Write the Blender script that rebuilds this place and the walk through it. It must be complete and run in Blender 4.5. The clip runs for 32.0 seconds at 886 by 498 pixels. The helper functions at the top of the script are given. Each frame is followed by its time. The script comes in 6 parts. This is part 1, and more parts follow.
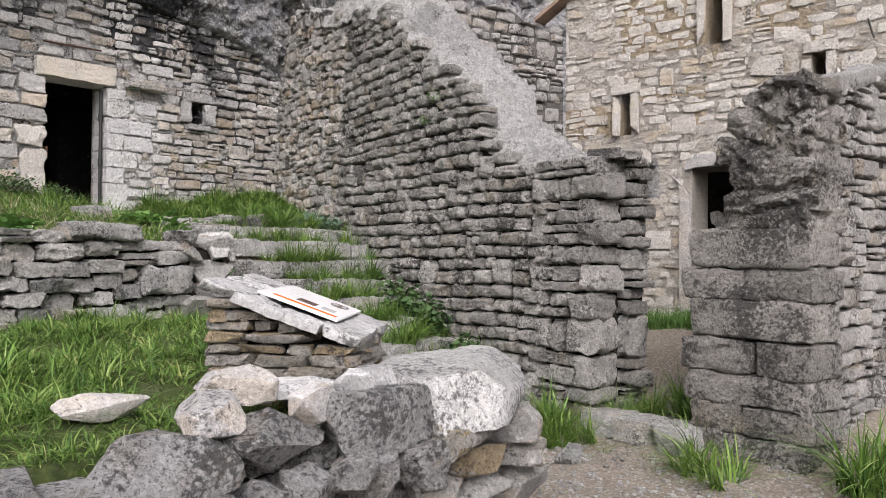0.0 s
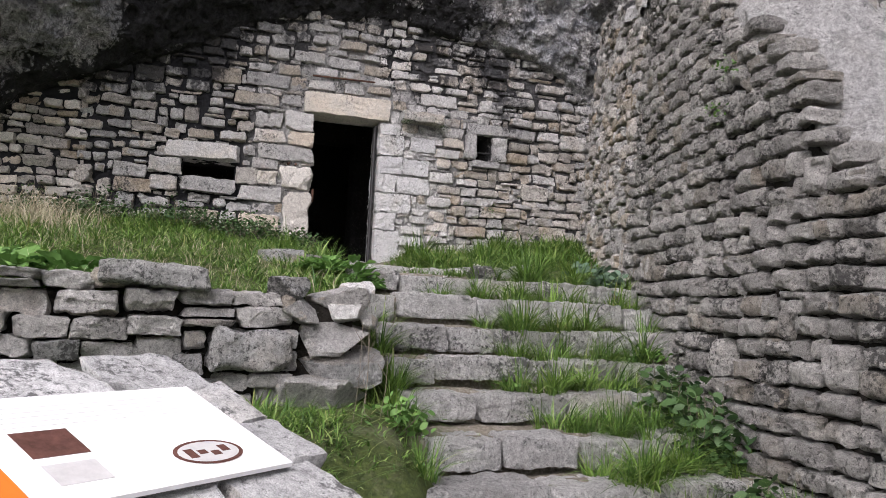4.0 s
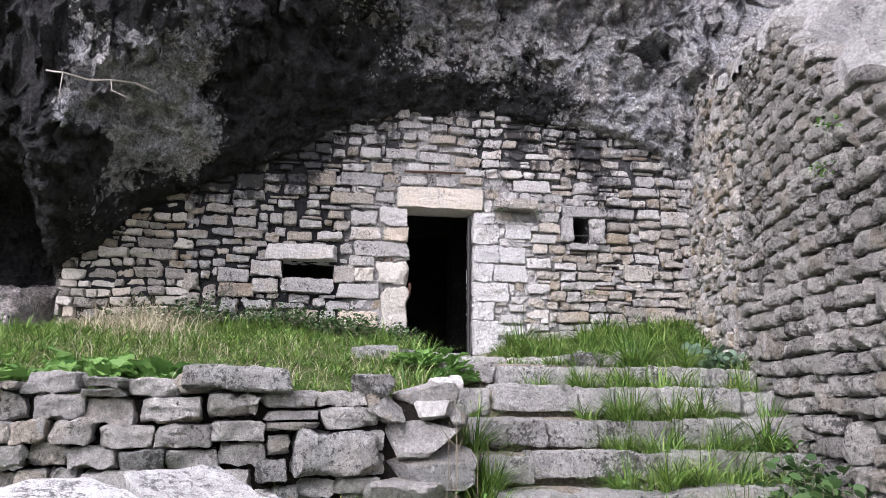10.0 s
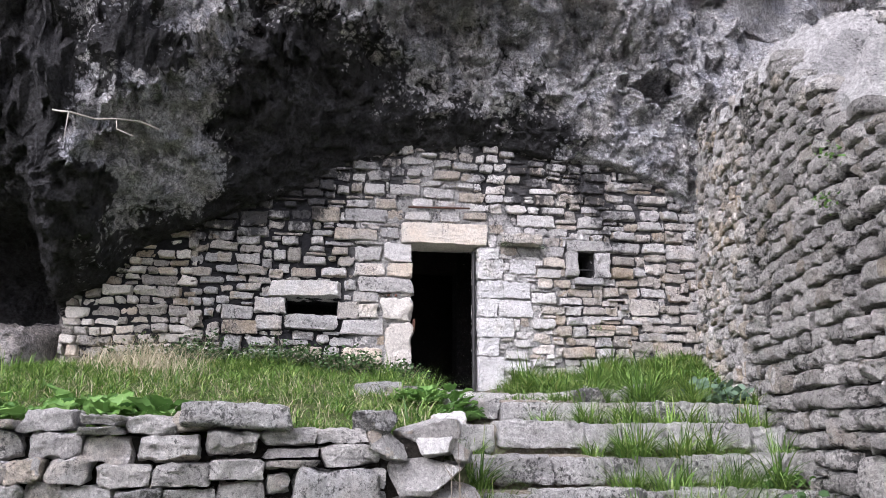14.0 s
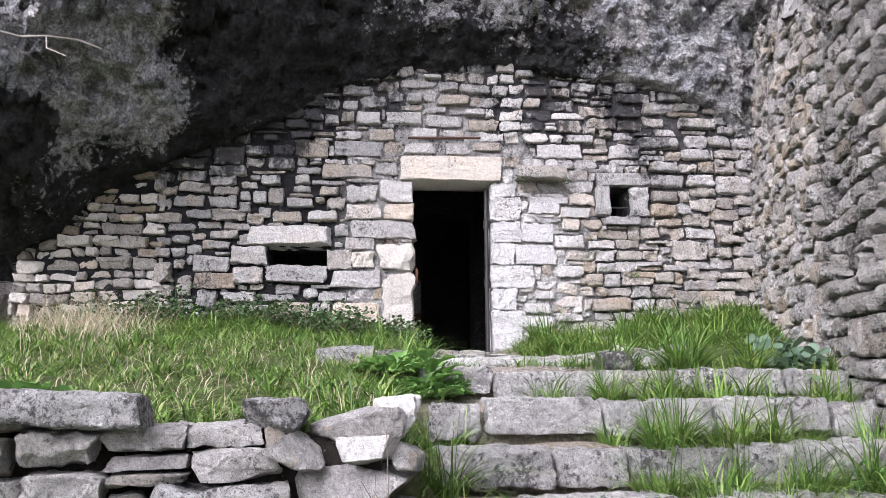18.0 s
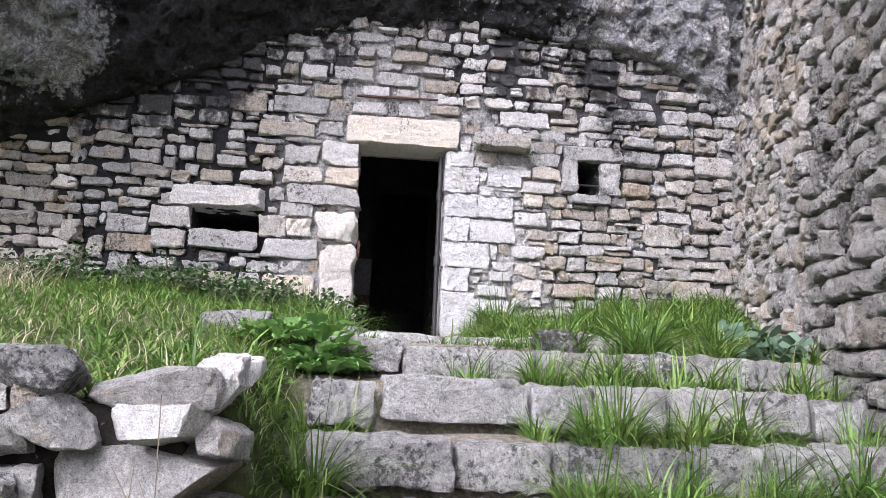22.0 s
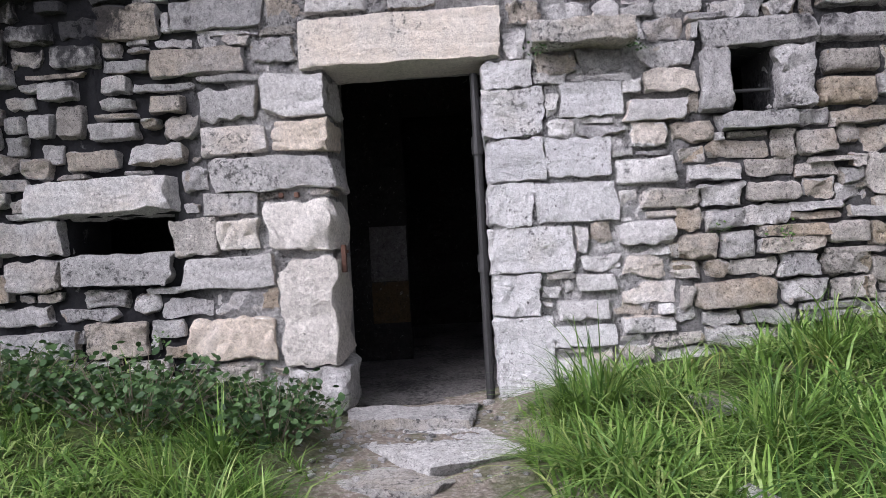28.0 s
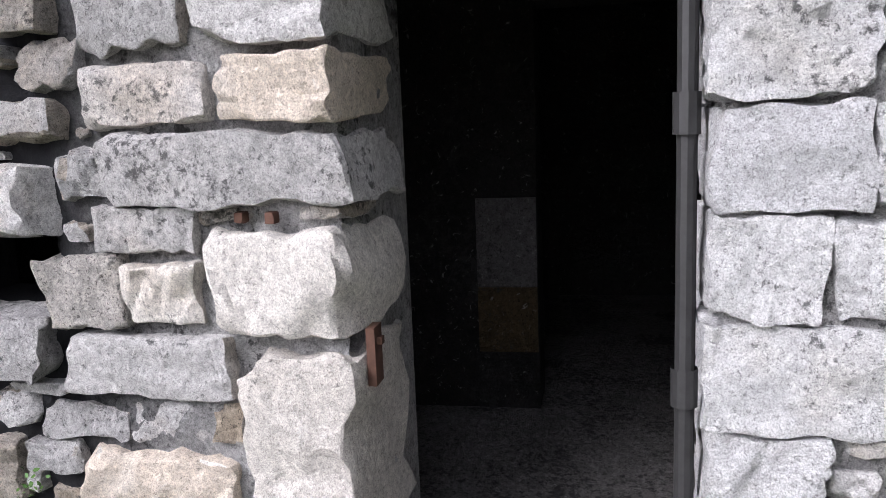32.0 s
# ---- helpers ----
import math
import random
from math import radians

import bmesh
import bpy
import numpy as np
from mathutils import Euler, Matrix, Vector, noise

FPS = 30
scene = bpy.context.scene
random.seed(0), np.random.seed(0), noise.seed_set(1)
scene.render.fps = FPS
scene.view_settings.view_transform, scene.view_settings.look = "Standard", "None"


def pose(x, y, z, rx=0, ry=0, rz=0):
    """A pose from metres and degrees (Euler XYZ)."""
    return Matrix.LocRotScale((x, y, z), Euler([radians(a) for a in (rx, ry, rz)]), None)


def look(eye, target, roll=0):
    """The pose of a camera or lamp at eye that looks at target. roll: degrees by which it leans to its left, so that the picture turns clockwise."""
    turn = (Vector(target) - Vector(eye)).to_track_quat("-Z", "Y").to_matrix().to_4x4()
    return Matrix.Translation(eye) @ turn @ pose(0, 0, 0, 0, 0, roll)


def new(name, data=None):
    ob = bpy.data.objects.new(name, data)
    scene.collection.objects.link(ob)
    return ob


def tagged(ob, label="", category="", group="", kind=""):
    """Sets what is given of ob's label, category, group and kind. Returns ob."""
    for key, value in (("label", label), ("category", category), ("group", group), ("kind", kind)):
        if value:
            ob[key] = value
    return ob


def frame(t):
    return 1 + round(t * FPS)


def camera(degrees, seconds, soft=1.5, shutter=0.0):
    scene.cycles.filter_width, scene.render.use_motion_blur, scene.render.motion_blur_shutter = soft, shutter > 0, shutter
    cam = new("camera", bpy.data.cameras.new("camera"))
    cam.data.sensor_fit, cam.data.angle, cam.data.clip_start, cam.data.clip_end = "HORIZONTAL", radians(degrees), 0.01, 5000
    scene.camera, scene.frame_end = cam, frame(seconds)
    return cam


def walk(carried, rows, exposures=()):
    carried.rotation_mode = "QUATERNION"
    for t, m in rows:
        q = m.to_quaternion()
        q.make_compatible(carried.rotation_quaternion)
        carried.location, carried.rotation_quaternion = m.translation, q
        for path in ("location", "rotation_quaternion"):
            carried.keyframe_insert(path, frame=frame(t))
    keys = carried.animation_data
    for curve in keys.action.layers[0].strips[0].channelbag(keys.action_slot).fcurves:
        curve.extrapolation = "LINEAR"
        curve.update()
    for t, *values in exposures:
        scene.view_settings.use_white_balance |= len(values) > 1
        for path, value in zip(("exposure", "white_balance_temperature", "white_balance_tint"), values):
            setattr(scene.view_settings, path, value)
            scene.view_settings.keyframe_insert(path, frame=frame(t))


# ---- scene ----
cam = camera(59.1, 32.0, soft=0.5)
METRES, EYE, TILT, LEAN, TURN = 13.5, 1.5, 0.0, 0.0, 39.4
ROWS = [
    (0.0, 0.0, 0.0, 0.0, -0.01, 0.87, -0.47),
    (0.5, 0.0089, 0.0291, 0.0004, 0.44, 0.3, -0.97),
    (1.0, 0.0138, 0.0646, -0.0006, 2.89, -0.72, -1.09),
    (1.5, 0.0249, 0.093, -0.001, 4.44, -1.26, 0.61),
    (2.0, 0.0428, 0.1215, 0.0006, 6.62, -0.67, -1.11),
    (2.5, 0.0496, 0.1563, -0.003, 6.6, -1.24, -1.13),
    (3.0, 0.0575, 0.1921, 0.0005, 10.42, -2.0, 0.43),
    (3.5, 0.0639, 0.2203, 0.0032, 23.72, -0.3, -2.2),
    (4.0, 0.0597, 0.2422, 0.0064, 29.32, 4.64, -2.88),
    (4.5, 0.0571, 0.2513, 0.0075, 33.69, 7.66, -0.88),
    (6.5, 0.0625, 0.2584, 0.0098, 39.07, 10.44, -0.73),
    (7.0, 0.0624, 0.2578, 0.0097, 38.76, 10.77, -0.78),
    (7.5, 0.0625, 0.2579, 0.0096, 38.37, 10.91, -0.66),
    (8.0, 0.0624, 0.2586, 0.0093, 38.06, 10.98, -0.56),
    (8.5, 0.0619, 0.2598, 0.0091, 37.84, 10.92, -0.34),
    (9.0, 0.0609, 0.2609, 0.0084, 37.78, 10.86, -0.03),
    (9.5, 0.0607, 0.2611, 0.0083, 38.03, 10.6, 0.41),
    (10.0, 0.0612, 0.2611, 0.0079, 37.76, 10.98, -0.52),
    (10.5, 0.0621, 0.26, 0.0083, 37.46, 11.01, -1.26),
    (11.0, 0.0609, 0.2616, 0.0078, 37.58, 10.6, -0.92),
    (11.5, 0.0607, 0.2619, 0.0081, 39.41, 11.04, -0.81),
    (12.0, 0.0619, 0.261, 0.0087, 39.68, 12.18, -0.95),
    (12.5, 0.0623, 0.2604, 0.0084, 39.18, 12.72, -0.84),
    (13.0, 0.0621, 0.2599, 0.0082, 38.75, 13.07, -0.73),
    (13.5, 0.0612, 0.2595, 0.0077, 38.43, 13.4, -0.2),
    (15.5, 0.0504, 0.3159, 0.0061, 38.22, 14.47, -0.68),
    (16.0, 0.0395, 0.3358, 0.017, 40.95, 11.02, -1.21),
    (16.5, 0.0391, 0.3504, 0.0201, 42.01, 9.04, -0.97),
    (17.0, 0.0344, 0.37, 0.02, 42.93, 8.73, -0.94),
    (17.5, 0.0258, 0.3747, 0.0207, 43.73, 8.94, -0.96),
    (18.0, 0.0185, 0.3725, 0.0207, 41.93, 10.2, 0.26),
    (18.5, 0.0141, 0.3713, 0.0205, 40.98, 11.1, -0.41),
    (19.0, 0.0123, 0.3712, 0.0202, 40.36, 11.49, -0.88),
    (19.5, 0.0128, 0.372, 0.02, 39.98, 11.66, -1.07),
    (20.0, 0.013, 0.3733, 0.0199, 39.52, 11.78, -1.32),
    (20.5, 0.011, 0.3757, 0.0194, 38.87, 11.9, -1.28),
    (21.0, 0.0098, 0.3916, 0.0163, 39.11, 11.55, -0.21),
    (21.5, 0.0078, 0.4182, 0.0152, 40.05, 10.54, -1.27),
    (22.0, -0.004, 0.4432, 0.0131, 40.43, 10.19, -2.28),
    (22.5, -0.0176, 0.4633, 0.0175, 39.19, 9.96, -2.66),
    (23.0, -0.0259, 0.4875, 0.0171, 41.46, 12.68, -1.21),
    (23.5, -0.0374, 0.5065, 0.0139, 45.5, 14.58, 0.34),
    (24.0, -0.0514, 0.5293, 0.0355, 42.66, 12.27, 1.2),
    (24.5, -0.0627, 0.5453, 0.044, 40.44, 9.08, 0.82),
    (25.0, -0.0751, 0.5578, 0.0543, 44.59, 5.88, 3.19),
    (25.5, -0.0901, 0.5704, 0.068, 46.38, 4.13, 2.58),
    (27.5, -0.1347, 0.6302, 0.1098, 47.88, 1.9, 2.83),
    (28.0, -0.1411, 0.6517, 0.1178, 50.0, -0.46, 3.11),
    (28.5, -0.1549, 0.664, 0.118, 54.07, -0.69, 3.23),
    (29.0, -0.166, 0.6747, 0.1294, 48.96, -1.16, 2.87),
    (29.5, -0.1766, 0.6959, 0.1347, 48.84, -2.94, 1.6),
    (30.0, -0.1869, 0.7081, 0.147, 57.31, -4.29, 4.02),
    (30.5, -0.214, 0.7215, 0.1454, 58.35, -1.11, 1.98),
    (31.0, -0.2374, 0.7364, 0.1628, 55.53, -5.31, 2.74),
    (31.5, -0.2619, 0.7582, 0.1623, 59.43, -8.28, 4.51),
    (32.0, -0.2858, 0.7764, 0.1589, 61.46, -9.32, 2.29),
]
walk(cam, [(t, pose(0, 0, EYE, TILT, LEAN, TURN) @ pose(METRES * x, METRES * y, METRES * z, 90 + pitch, roll, yaw)) for t, x, y, z, yaw, pitch, roll in ROWS],
     exposures=((0.0, 0.64, 6550, 17), (2.0, 0.58, 6550, 17), (4.0, 0.58, 6400, 19), (6.5, 1.00, 6290, 22), (13.0, 1.12, 6100, 22), (17.0, 1.27, 6130, 22), (21.0, 1.34, 6080, 22),
                (25.0, 1.02, 6020, 22), (29.0, 0.88, 6010, 22), (32.0, 1.18, 6080, 19)))

# ---- world and light ----
SUN_ELEV, SUN_ROT = 45.0, 138.0
world = bpy.data.worlds.new("overcast_sky")
scene.world = world
world.use_nodes = True
wn, wl = world.node_tree.nodes, world.node_tree.links
wn.clear()
sky = wn.new("ShaderNodeTexSky")
sky.sky_type = "NISHITA"
sky.sun_disc = False
sky.sun_elevation, sky.sun_rotation = radians(SUN_ELEV), radians(SUN_ROT)
sky.dust_density, sky.air_density = 4.0, 1.0
grey = wn.new("ShaderNodeHueSaturation")
grey.inputs["Saturation"].default_value = 0.22
back = wn.new("ShaderNodeBackground")
back.inputs["Strength"].default_value = 0.15
wout = wn.new("ShaderNodeOutputWorld")
wl.new(sky.outputs[0], grey.inputs["Color"])
wl.new(grey.outputs[0], back.inputs["Color"])
wl.new(back.outputs[0], wout.inputs["Surface"])

sun = new("sun", bpy.data.lights.new("sun", "SUN"))
sun.data.energy, sun.data.angle, sun.data.color = 1.75, radians(46), (1.0, 0.985, 0.97)
sun.matrix_world = look((12.0, -15.0, 30.0), (-8, 5, 2))

# ---- materials ----


def material(name, rough=0.9):
    m = bpy.data.materials.new(name)
    m.use_nodes = True
    n, l = m.node_tree.nodes, m.node_tree.links
    b = n["Principled BSDF"]
    b.inputs["Roughness"].default_value = rough
    b.inputs["Specular IOR Level"].default_value = 0.25
    return m, n, l, b


def noise_node(n, l, vec, scale, detail=6, rough=0.6, warp=0.0):
    t = n.new("ShaderNodeTexNoise")
    t.inputs["Scale"].default_value, t.inputs["Detail"].default_value = scale, detail
    t.inputs["Roughness"].default_value, t.inputs["Distortion"].default_value = rough, warp
    l.new(vec, t.inputs["Vector"])
    return t.outputs["Fac"]


def ramp_node(n, l, fac, stops):
    r = n.new("ShaderNodeValToRGB")
    while len(r.color_ramp.elements) < len(stops):
        r.color_ramp.elements.new(0.5)
    for e, (p, c) in zip(r.color_ramp.elements, stops):
        e.position = p
        e.color = (*c, 1) if isinstance(c, tuple) else (c, c, c, 1)
    l.new(fac, r.inputs["Fac"])
    return r.outputs["Color"]


def mix_node(n, l, fac, a, b, kind="MIX"):
    x = n.new("ShaderNodeMix")
    x.data_type, x.blend_type = "RGBA", kind
    for s, v in ((x.inputs[0], fac), (x.inputs[6], a), (x.inputs[7], b)):
        if isinstance(v, (int, float)):
            s.default_value = v
        elif isinstance(v, tuple):
            s.default_value = (*v, 1)
        else:
            l.new(v, s)
    return x.outputs[2]


def math_node(n, l, op, a, b=0.0, clamp=False):
    x = n.new("ShaderNodeMath")
    x.operation, x.use_clamp = op, clamp
    for s, v in ((x.inputs[0], a), (x.inputs[1], b)):
        if isinstance(v, (int, float)):
            s.default_value = v
        else:
            l.new(v, s)
    return x.outputs[0]


def bump_node(n, l, b, height, strength, dist):
    x = n.new("ShaderNodeBump")
    x.inputs["Strength"].default_value, x.inputs["Distance"].default_value = strength, dist
    l.new(height, x.inputs["Height"])
    l.new(x.outputs["Normal"], b.inputs["Normal"])


def facets(n, l, p, scale):
    """Broken, angular relief."""
    warp = n.new("ShaderNodeTexNoise")
    warp.inputs["Scale"].default_value = scale * 0.7
    l.new(p, warp.inputs["Vector"])
    add = n.new("ShaderNodeVectorMath")
    add.operation = "MULTIPLY_ADD"
    l.new(warp.outputs["Color"], add.inputs[0])
    add.inputs[1].default_value = (0.12, 0.12, 0.12)
    l.new(p, add.inputs[2])
    v = n.new("ShaderNodeTexVoronoi")
    v.inputs["Scale"].default_value = scale
    l.new(add.outputs[0], v.inputs["Vector"])
    return v.outputs["Distance"]


def near_mask(n, l, p, centre, size):
    d = n.new("ShaderNodeVectorMath")
    d.operation = "DISTANCE"
    l.new(p, d.inputs[0])
    d.inputs[1].default_value = centre
    k = n.new("ShaderNodeMapRange")
    k.inputs["From Min"].default_value, k.inputs["From Max"].default_value = size, 0.0
    l.new(d.outputs["Value"], k.inputs["Value"])
    return k.outputs[0]


def stone_material(name, pale, mid, warm, warm_share=0.3, spots=0.45, spot_col=(0.05, 0.05, 0.05), bump=0.5, stain=None, moss=0.0, mottle=0.45, fine=0.5, pit=0.78, vary=0.22):
    """Weathered limestone: tone from piece to piece, grain, dark lichen spots, and a stain with its own outline."""
    m, n, l, b = material(name)
    pos = n.new("ShaderNodeNewGeometry")
    p = pos.outputs["Position"]
    info = n.new("ShaderNodeObjectInfo")
    rnd = math_node(n, l, "FRACT", math_node(n, l, "ADD", info.outputs["Random"], pos.outputs["Random Per Island"]))
    big = noise_node(n, l, p, 2.3, 5, 0.65, 0.4)
    tone = math_node(n, l, "ADD", math_node(n, l, "MULTIPLY", rnd, 0.55), math_node(n, l, "MULTIPLY", big, 0.6))
    col = ramp_node(n, l, tone, ((0.25, mid), (0.75, pale)))
    rnd2 = math_node(n, l, "FRACT", math_node(n, l, "MULTIPLY", rnd, 7.31))
    rnd3 = math_node(n, l, "FRACT", math_node(n, l, "MULTIPLY", rnd, 13.77))
    col = mix_node(n, l, 1.0, col, ramp_node(n, l, rnd3, ((0.0, 1.0 - vary), (0.7, 1.0))), "MULTIPLY")
    wmask = ramp_node(n, l, math_node(n, l, "ADD", math_node(n, l, "MULTIPLY", rnd2, 0.6), math_node(n, l, "MULTIPLY", noise_node(n, l, p, 3.7, 4), 0.5)),
                      ((0.80 - 0.5 * warm_share, 0.0), (0.98 - 0.5 * warm_share, 1.0)))
    col = mix_node(n, l, math_node(n, l, "MULTIPLY", wmask, 0.75), col, warm)
    grain = noise_node(n, l, p, 42, 8, 0.72)
    col = mix_node(n, l, fine, col, ramp_node(n, l, grain, ((0.36, 0.30), (0.58, 1.0))), "MULTIPLY")
    pits = ramp_node(n, l, noise_node(n, l, p, 95, 5, 0.65, 0.8), ((0.36, 0.06), (0.43, 1.0)))
    col = mix_node(n, l, pit, col, pits, "MULTIPLY")
    speck = ramp_node(n, l, noise_node(n, l, p, 210, 3, 0.7), ((0.40, 0.35), (0.56, 1.0)))
    col = mix_node(n, l, 0.5, col, speck, "MULTIPLY")
    seam = math_node(n, l, "ABSOLUTE", math_node(n, l, "SUBTRACT", noise_node(n, l, p, 8.5, 7, 0.7, 1.4), 0.5))
    col = mix_node(n, l, 0.5 * mottle, col, ramp_node(n, l, seam, ((0.004, 0.15), (0.022, 1.0))), "MULTIPLY")
    mott = ramp_node(n, l, noise_node(n, l, p, 15, 6, 0.68, 0.6), ((0.38, 0.45), (0.56, 1.0)))
    col = mix_node(n, l, mottle, col, mott, "MULTIPLY")
    lich = math_node(n, l, "ADD", math_node(n, l, "MULTIPLY", noise_node(n, l, p, 30, 7, 0.75), 0.62), math_node(n, l, "MULTIPLY", noise_node(n, l, p, 1.9, 3), 0.45))
    lm = ramp_node(n, l, lich, ((0.60 - 0.12 * spots, 0.0), (0.655 - 0.12 * spots, 1.0)))
    col = mix_node(n, l, math_node(n, l, "MULTIPLY", lm, 0.82), col, spot_col)
    pale_l = ramp_node(n, l, noise_node(n, l, p, 27, 5, 0.7, 1.0), ((0.62, 0.0), (0.68, 1.0)))
    col = mix_node(n, l, math_node(n, l, "MULTIPLY", pale_l, 0.35), col, (0.72, 0.72, 0.69))
    if moss:
        mm = ramp_node(n, l, noise_node(n, l, p, 4.1, 6, 0.7), ((0.66 - 0.1 * moss, 0.0), (0.74 - 0.1 * moss, 1.0)))
        col = mix_node(n, l, math_node(n, l, "MULTIPLY", mm, 0.6), col, (0.10, 0.12, 0.03))
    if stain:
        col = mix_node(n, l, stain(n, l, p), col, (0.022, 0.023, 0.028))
    l.new(col, b.inputs["Base Color"])
    h = math_node(n, l, "ADD", math_node(n, l, "MULTIPLY", noise_node(n, l, p, 11, 8, 0.7), 1.0), math_node(n, l, "MULTIPLY", grain, 0.8))
    h = math_node(n, l, "ADD", h, math_node(n, l, "MULTIPLY", facets(n, l, p, 19), 0.5))
    holes = ramp_node(n, l, noise_node(n, l, p, 170, 4, 0.6, 0.5), ((0.335, 0.0), (0.385, 1.0)))
    h = math_node(n, l, "ADD", h, math_node(n, l, "MULTIPLY", pits, 0.25))
    h = math_node(n, l, "ADD", h, math_node(n, l, "MULTIPLY", noise_node(n, l, p, 150, 5, 0.75), 0.4))
    h = math_node(n, l, "ADD", h, math_node(n, l, "MULTIPLY", holes, 0.12))
    bump_node(n, l, b, h, min(1.0, bump + 0.3), 0.075)
    return m


def axis_mask(n, l, p, axis, lo, hi):
    s = n.new("ShaderNodeSeparateXYZ")
    l.new(p, s.inputs[0])
    r = n.new("ShaderNodeMapRange")
    r.inputs["From Min"].default_value, r.inputs["From Max"].default_value = lo, hi
    l.new(s.outputs[axis], r.inputs["Value"])
    return r.outputs[0]


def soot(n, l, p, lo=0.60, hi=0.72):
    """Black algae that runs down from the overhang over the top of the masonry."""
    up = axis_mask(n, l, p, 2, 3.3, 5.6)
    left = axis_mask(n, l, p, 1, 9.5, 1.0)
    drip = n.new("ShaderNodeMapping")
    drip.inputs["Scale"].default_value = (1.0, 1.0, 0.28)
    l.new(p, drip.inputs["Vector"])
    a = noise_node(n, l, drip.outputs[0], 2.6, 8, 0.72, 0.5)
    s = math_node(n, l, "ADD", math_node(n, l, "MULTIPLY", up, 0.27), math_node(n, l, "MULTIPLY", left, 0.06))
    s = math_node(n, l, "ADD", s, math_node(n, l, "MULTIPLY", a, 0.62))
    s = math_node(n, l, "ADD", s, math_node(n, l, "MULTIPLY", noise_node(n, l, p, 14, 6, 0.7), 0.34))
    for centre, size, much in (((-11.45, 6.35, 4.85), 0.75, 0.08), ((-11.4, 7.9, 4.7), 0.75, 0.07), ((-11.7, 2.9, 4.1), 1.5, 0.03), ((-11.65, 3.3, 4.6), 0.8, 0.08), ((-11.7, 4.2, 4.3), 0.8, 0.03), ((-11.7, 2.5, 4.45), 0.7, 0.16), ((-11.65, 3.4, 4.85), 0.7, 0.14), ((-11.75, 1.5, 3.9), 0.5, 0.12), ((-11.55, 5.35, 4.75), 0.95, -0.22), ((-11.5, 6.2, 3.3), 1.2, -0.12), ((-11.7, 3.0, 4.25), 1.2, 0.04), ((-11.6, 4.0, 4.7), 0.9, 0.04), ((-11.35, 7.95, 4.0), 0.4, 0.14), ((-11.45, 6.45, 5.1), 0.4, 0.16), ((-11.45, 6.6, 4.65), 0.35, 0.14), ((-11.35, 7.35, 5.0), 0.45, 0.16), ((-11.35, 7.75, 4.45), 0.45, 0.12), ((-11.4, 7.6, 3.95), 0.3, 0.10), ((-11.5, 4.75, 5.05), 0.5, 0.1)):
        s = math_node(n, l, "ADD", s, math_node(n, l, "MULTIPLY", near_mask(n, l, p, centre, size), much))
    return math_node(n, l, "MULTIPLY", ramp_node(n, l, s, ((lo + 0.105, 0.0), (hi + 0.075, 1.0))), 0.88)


def joint_growth_shade(n, l, p):
    """Black in the joints: growth above and left of the door, painted shade of deep joints to its right, few beside it.
    """
    a = soot(n, l, p, 0.50, 0.62)
    # the second mask blackens the right-hand joints in place of their shade
    side = math_node(n, l, "MAXIMUM", axis_mask(n, l, p, 1, 4.65, 4.1), math_node(n, l, "MULTIPLY", axis_mask(n, l, p, 1, 6.7, 7.2), 0.8))
    return math_node(n, l, "MAXIMUM", a, math_node(n, l, "MULTIPLY", side, ramp_node(n, l, noise_node(n, l, p, 5, 6, 0.7), ((0.24, 0.0), (0.34, 0.98)))))


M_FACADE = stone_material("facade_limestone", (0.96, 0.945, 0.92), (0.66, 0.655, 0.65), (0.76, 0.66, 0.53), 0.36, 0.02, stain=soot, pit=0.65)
M_DRESSED = stone_material("dressed_limestone", (0.95, 0.935, 0.91), (0.83, 0.815, 0.79), (0.82, 0.73, 0.62), 0.35, -0.05, bump=0.35, mottle=0.3, fine=0.5, pit=0.5)
M_WHITE = stone_material("white_jamb_limestone", (0.97, 0.965, 0.955), (0.87, 0.87, 0.875), (0.80, 0.76, 0.68), 0.0, -0.05, bump=0.45, mottle=0.2, fine=0.3, pit=0.5, vary=0.08)
M_CREAM = stone_material("cream_jamb_limestone", (0.96, 0.92, 0.85), (0.87, 0.82, 0.74), (0.82, 0.70, 0.56), 0.3, -0.1, bump=0.25, mottle=0.25, fine=0.45, pit=0.45)
M_LINTEL = stone_material("lintel_limestone", (0.93, 0.88, 0.80), (0.86, 0.80, 0.70), (0.86, 0.74, 0.60), 0.25, -0.2, bump=0.2, mottle=0.2, fine=0.3, pit=0.4)
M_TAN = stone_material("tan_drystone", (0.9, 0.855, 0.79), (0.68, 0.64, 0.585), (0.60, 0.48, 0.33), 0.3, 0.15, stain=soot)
M_GREY = stone_material("grey_courses", (0.82, 0.8, 0.755), (0.55, 0.535, 0.505), (0.46, 0.40, 0.31), 0.2, 0.28, bump=0.7, pit=0.62)
M_PILLAR = stone_material("dark_ashlar", (0.74, 0.71, 0.66), (0.48, 0.46, 0.43), (0.50, 0.43, 0.32), 0.15, 0.6, bump=0.7)
M_PALEWALL = stone_material("pale_grey_courses", (0.92, 0.9, 0.865), (0.7, 0.685, 0.66), (0.58, 0.49, 0.36), 0.2, 0.3, bump=0.6, pit=0.55)
M_RUBBLE = stone_material("terrace_rubble", (0.97, 0.95, 0.915), (0.82, 0.8, 0.76), (0.86, 0.75, 0.60), 0.3, -0.02, bump=0.7, pit=0.5)
M_STEP = stone_material("step_limestone", (0.98, 0.97, 0.94), (0.8, 0.79, 0.765), (0.80, 0.73, 0.62), 0.15, 0.12, bump=0.75, moss=0.2, pit=0.6)
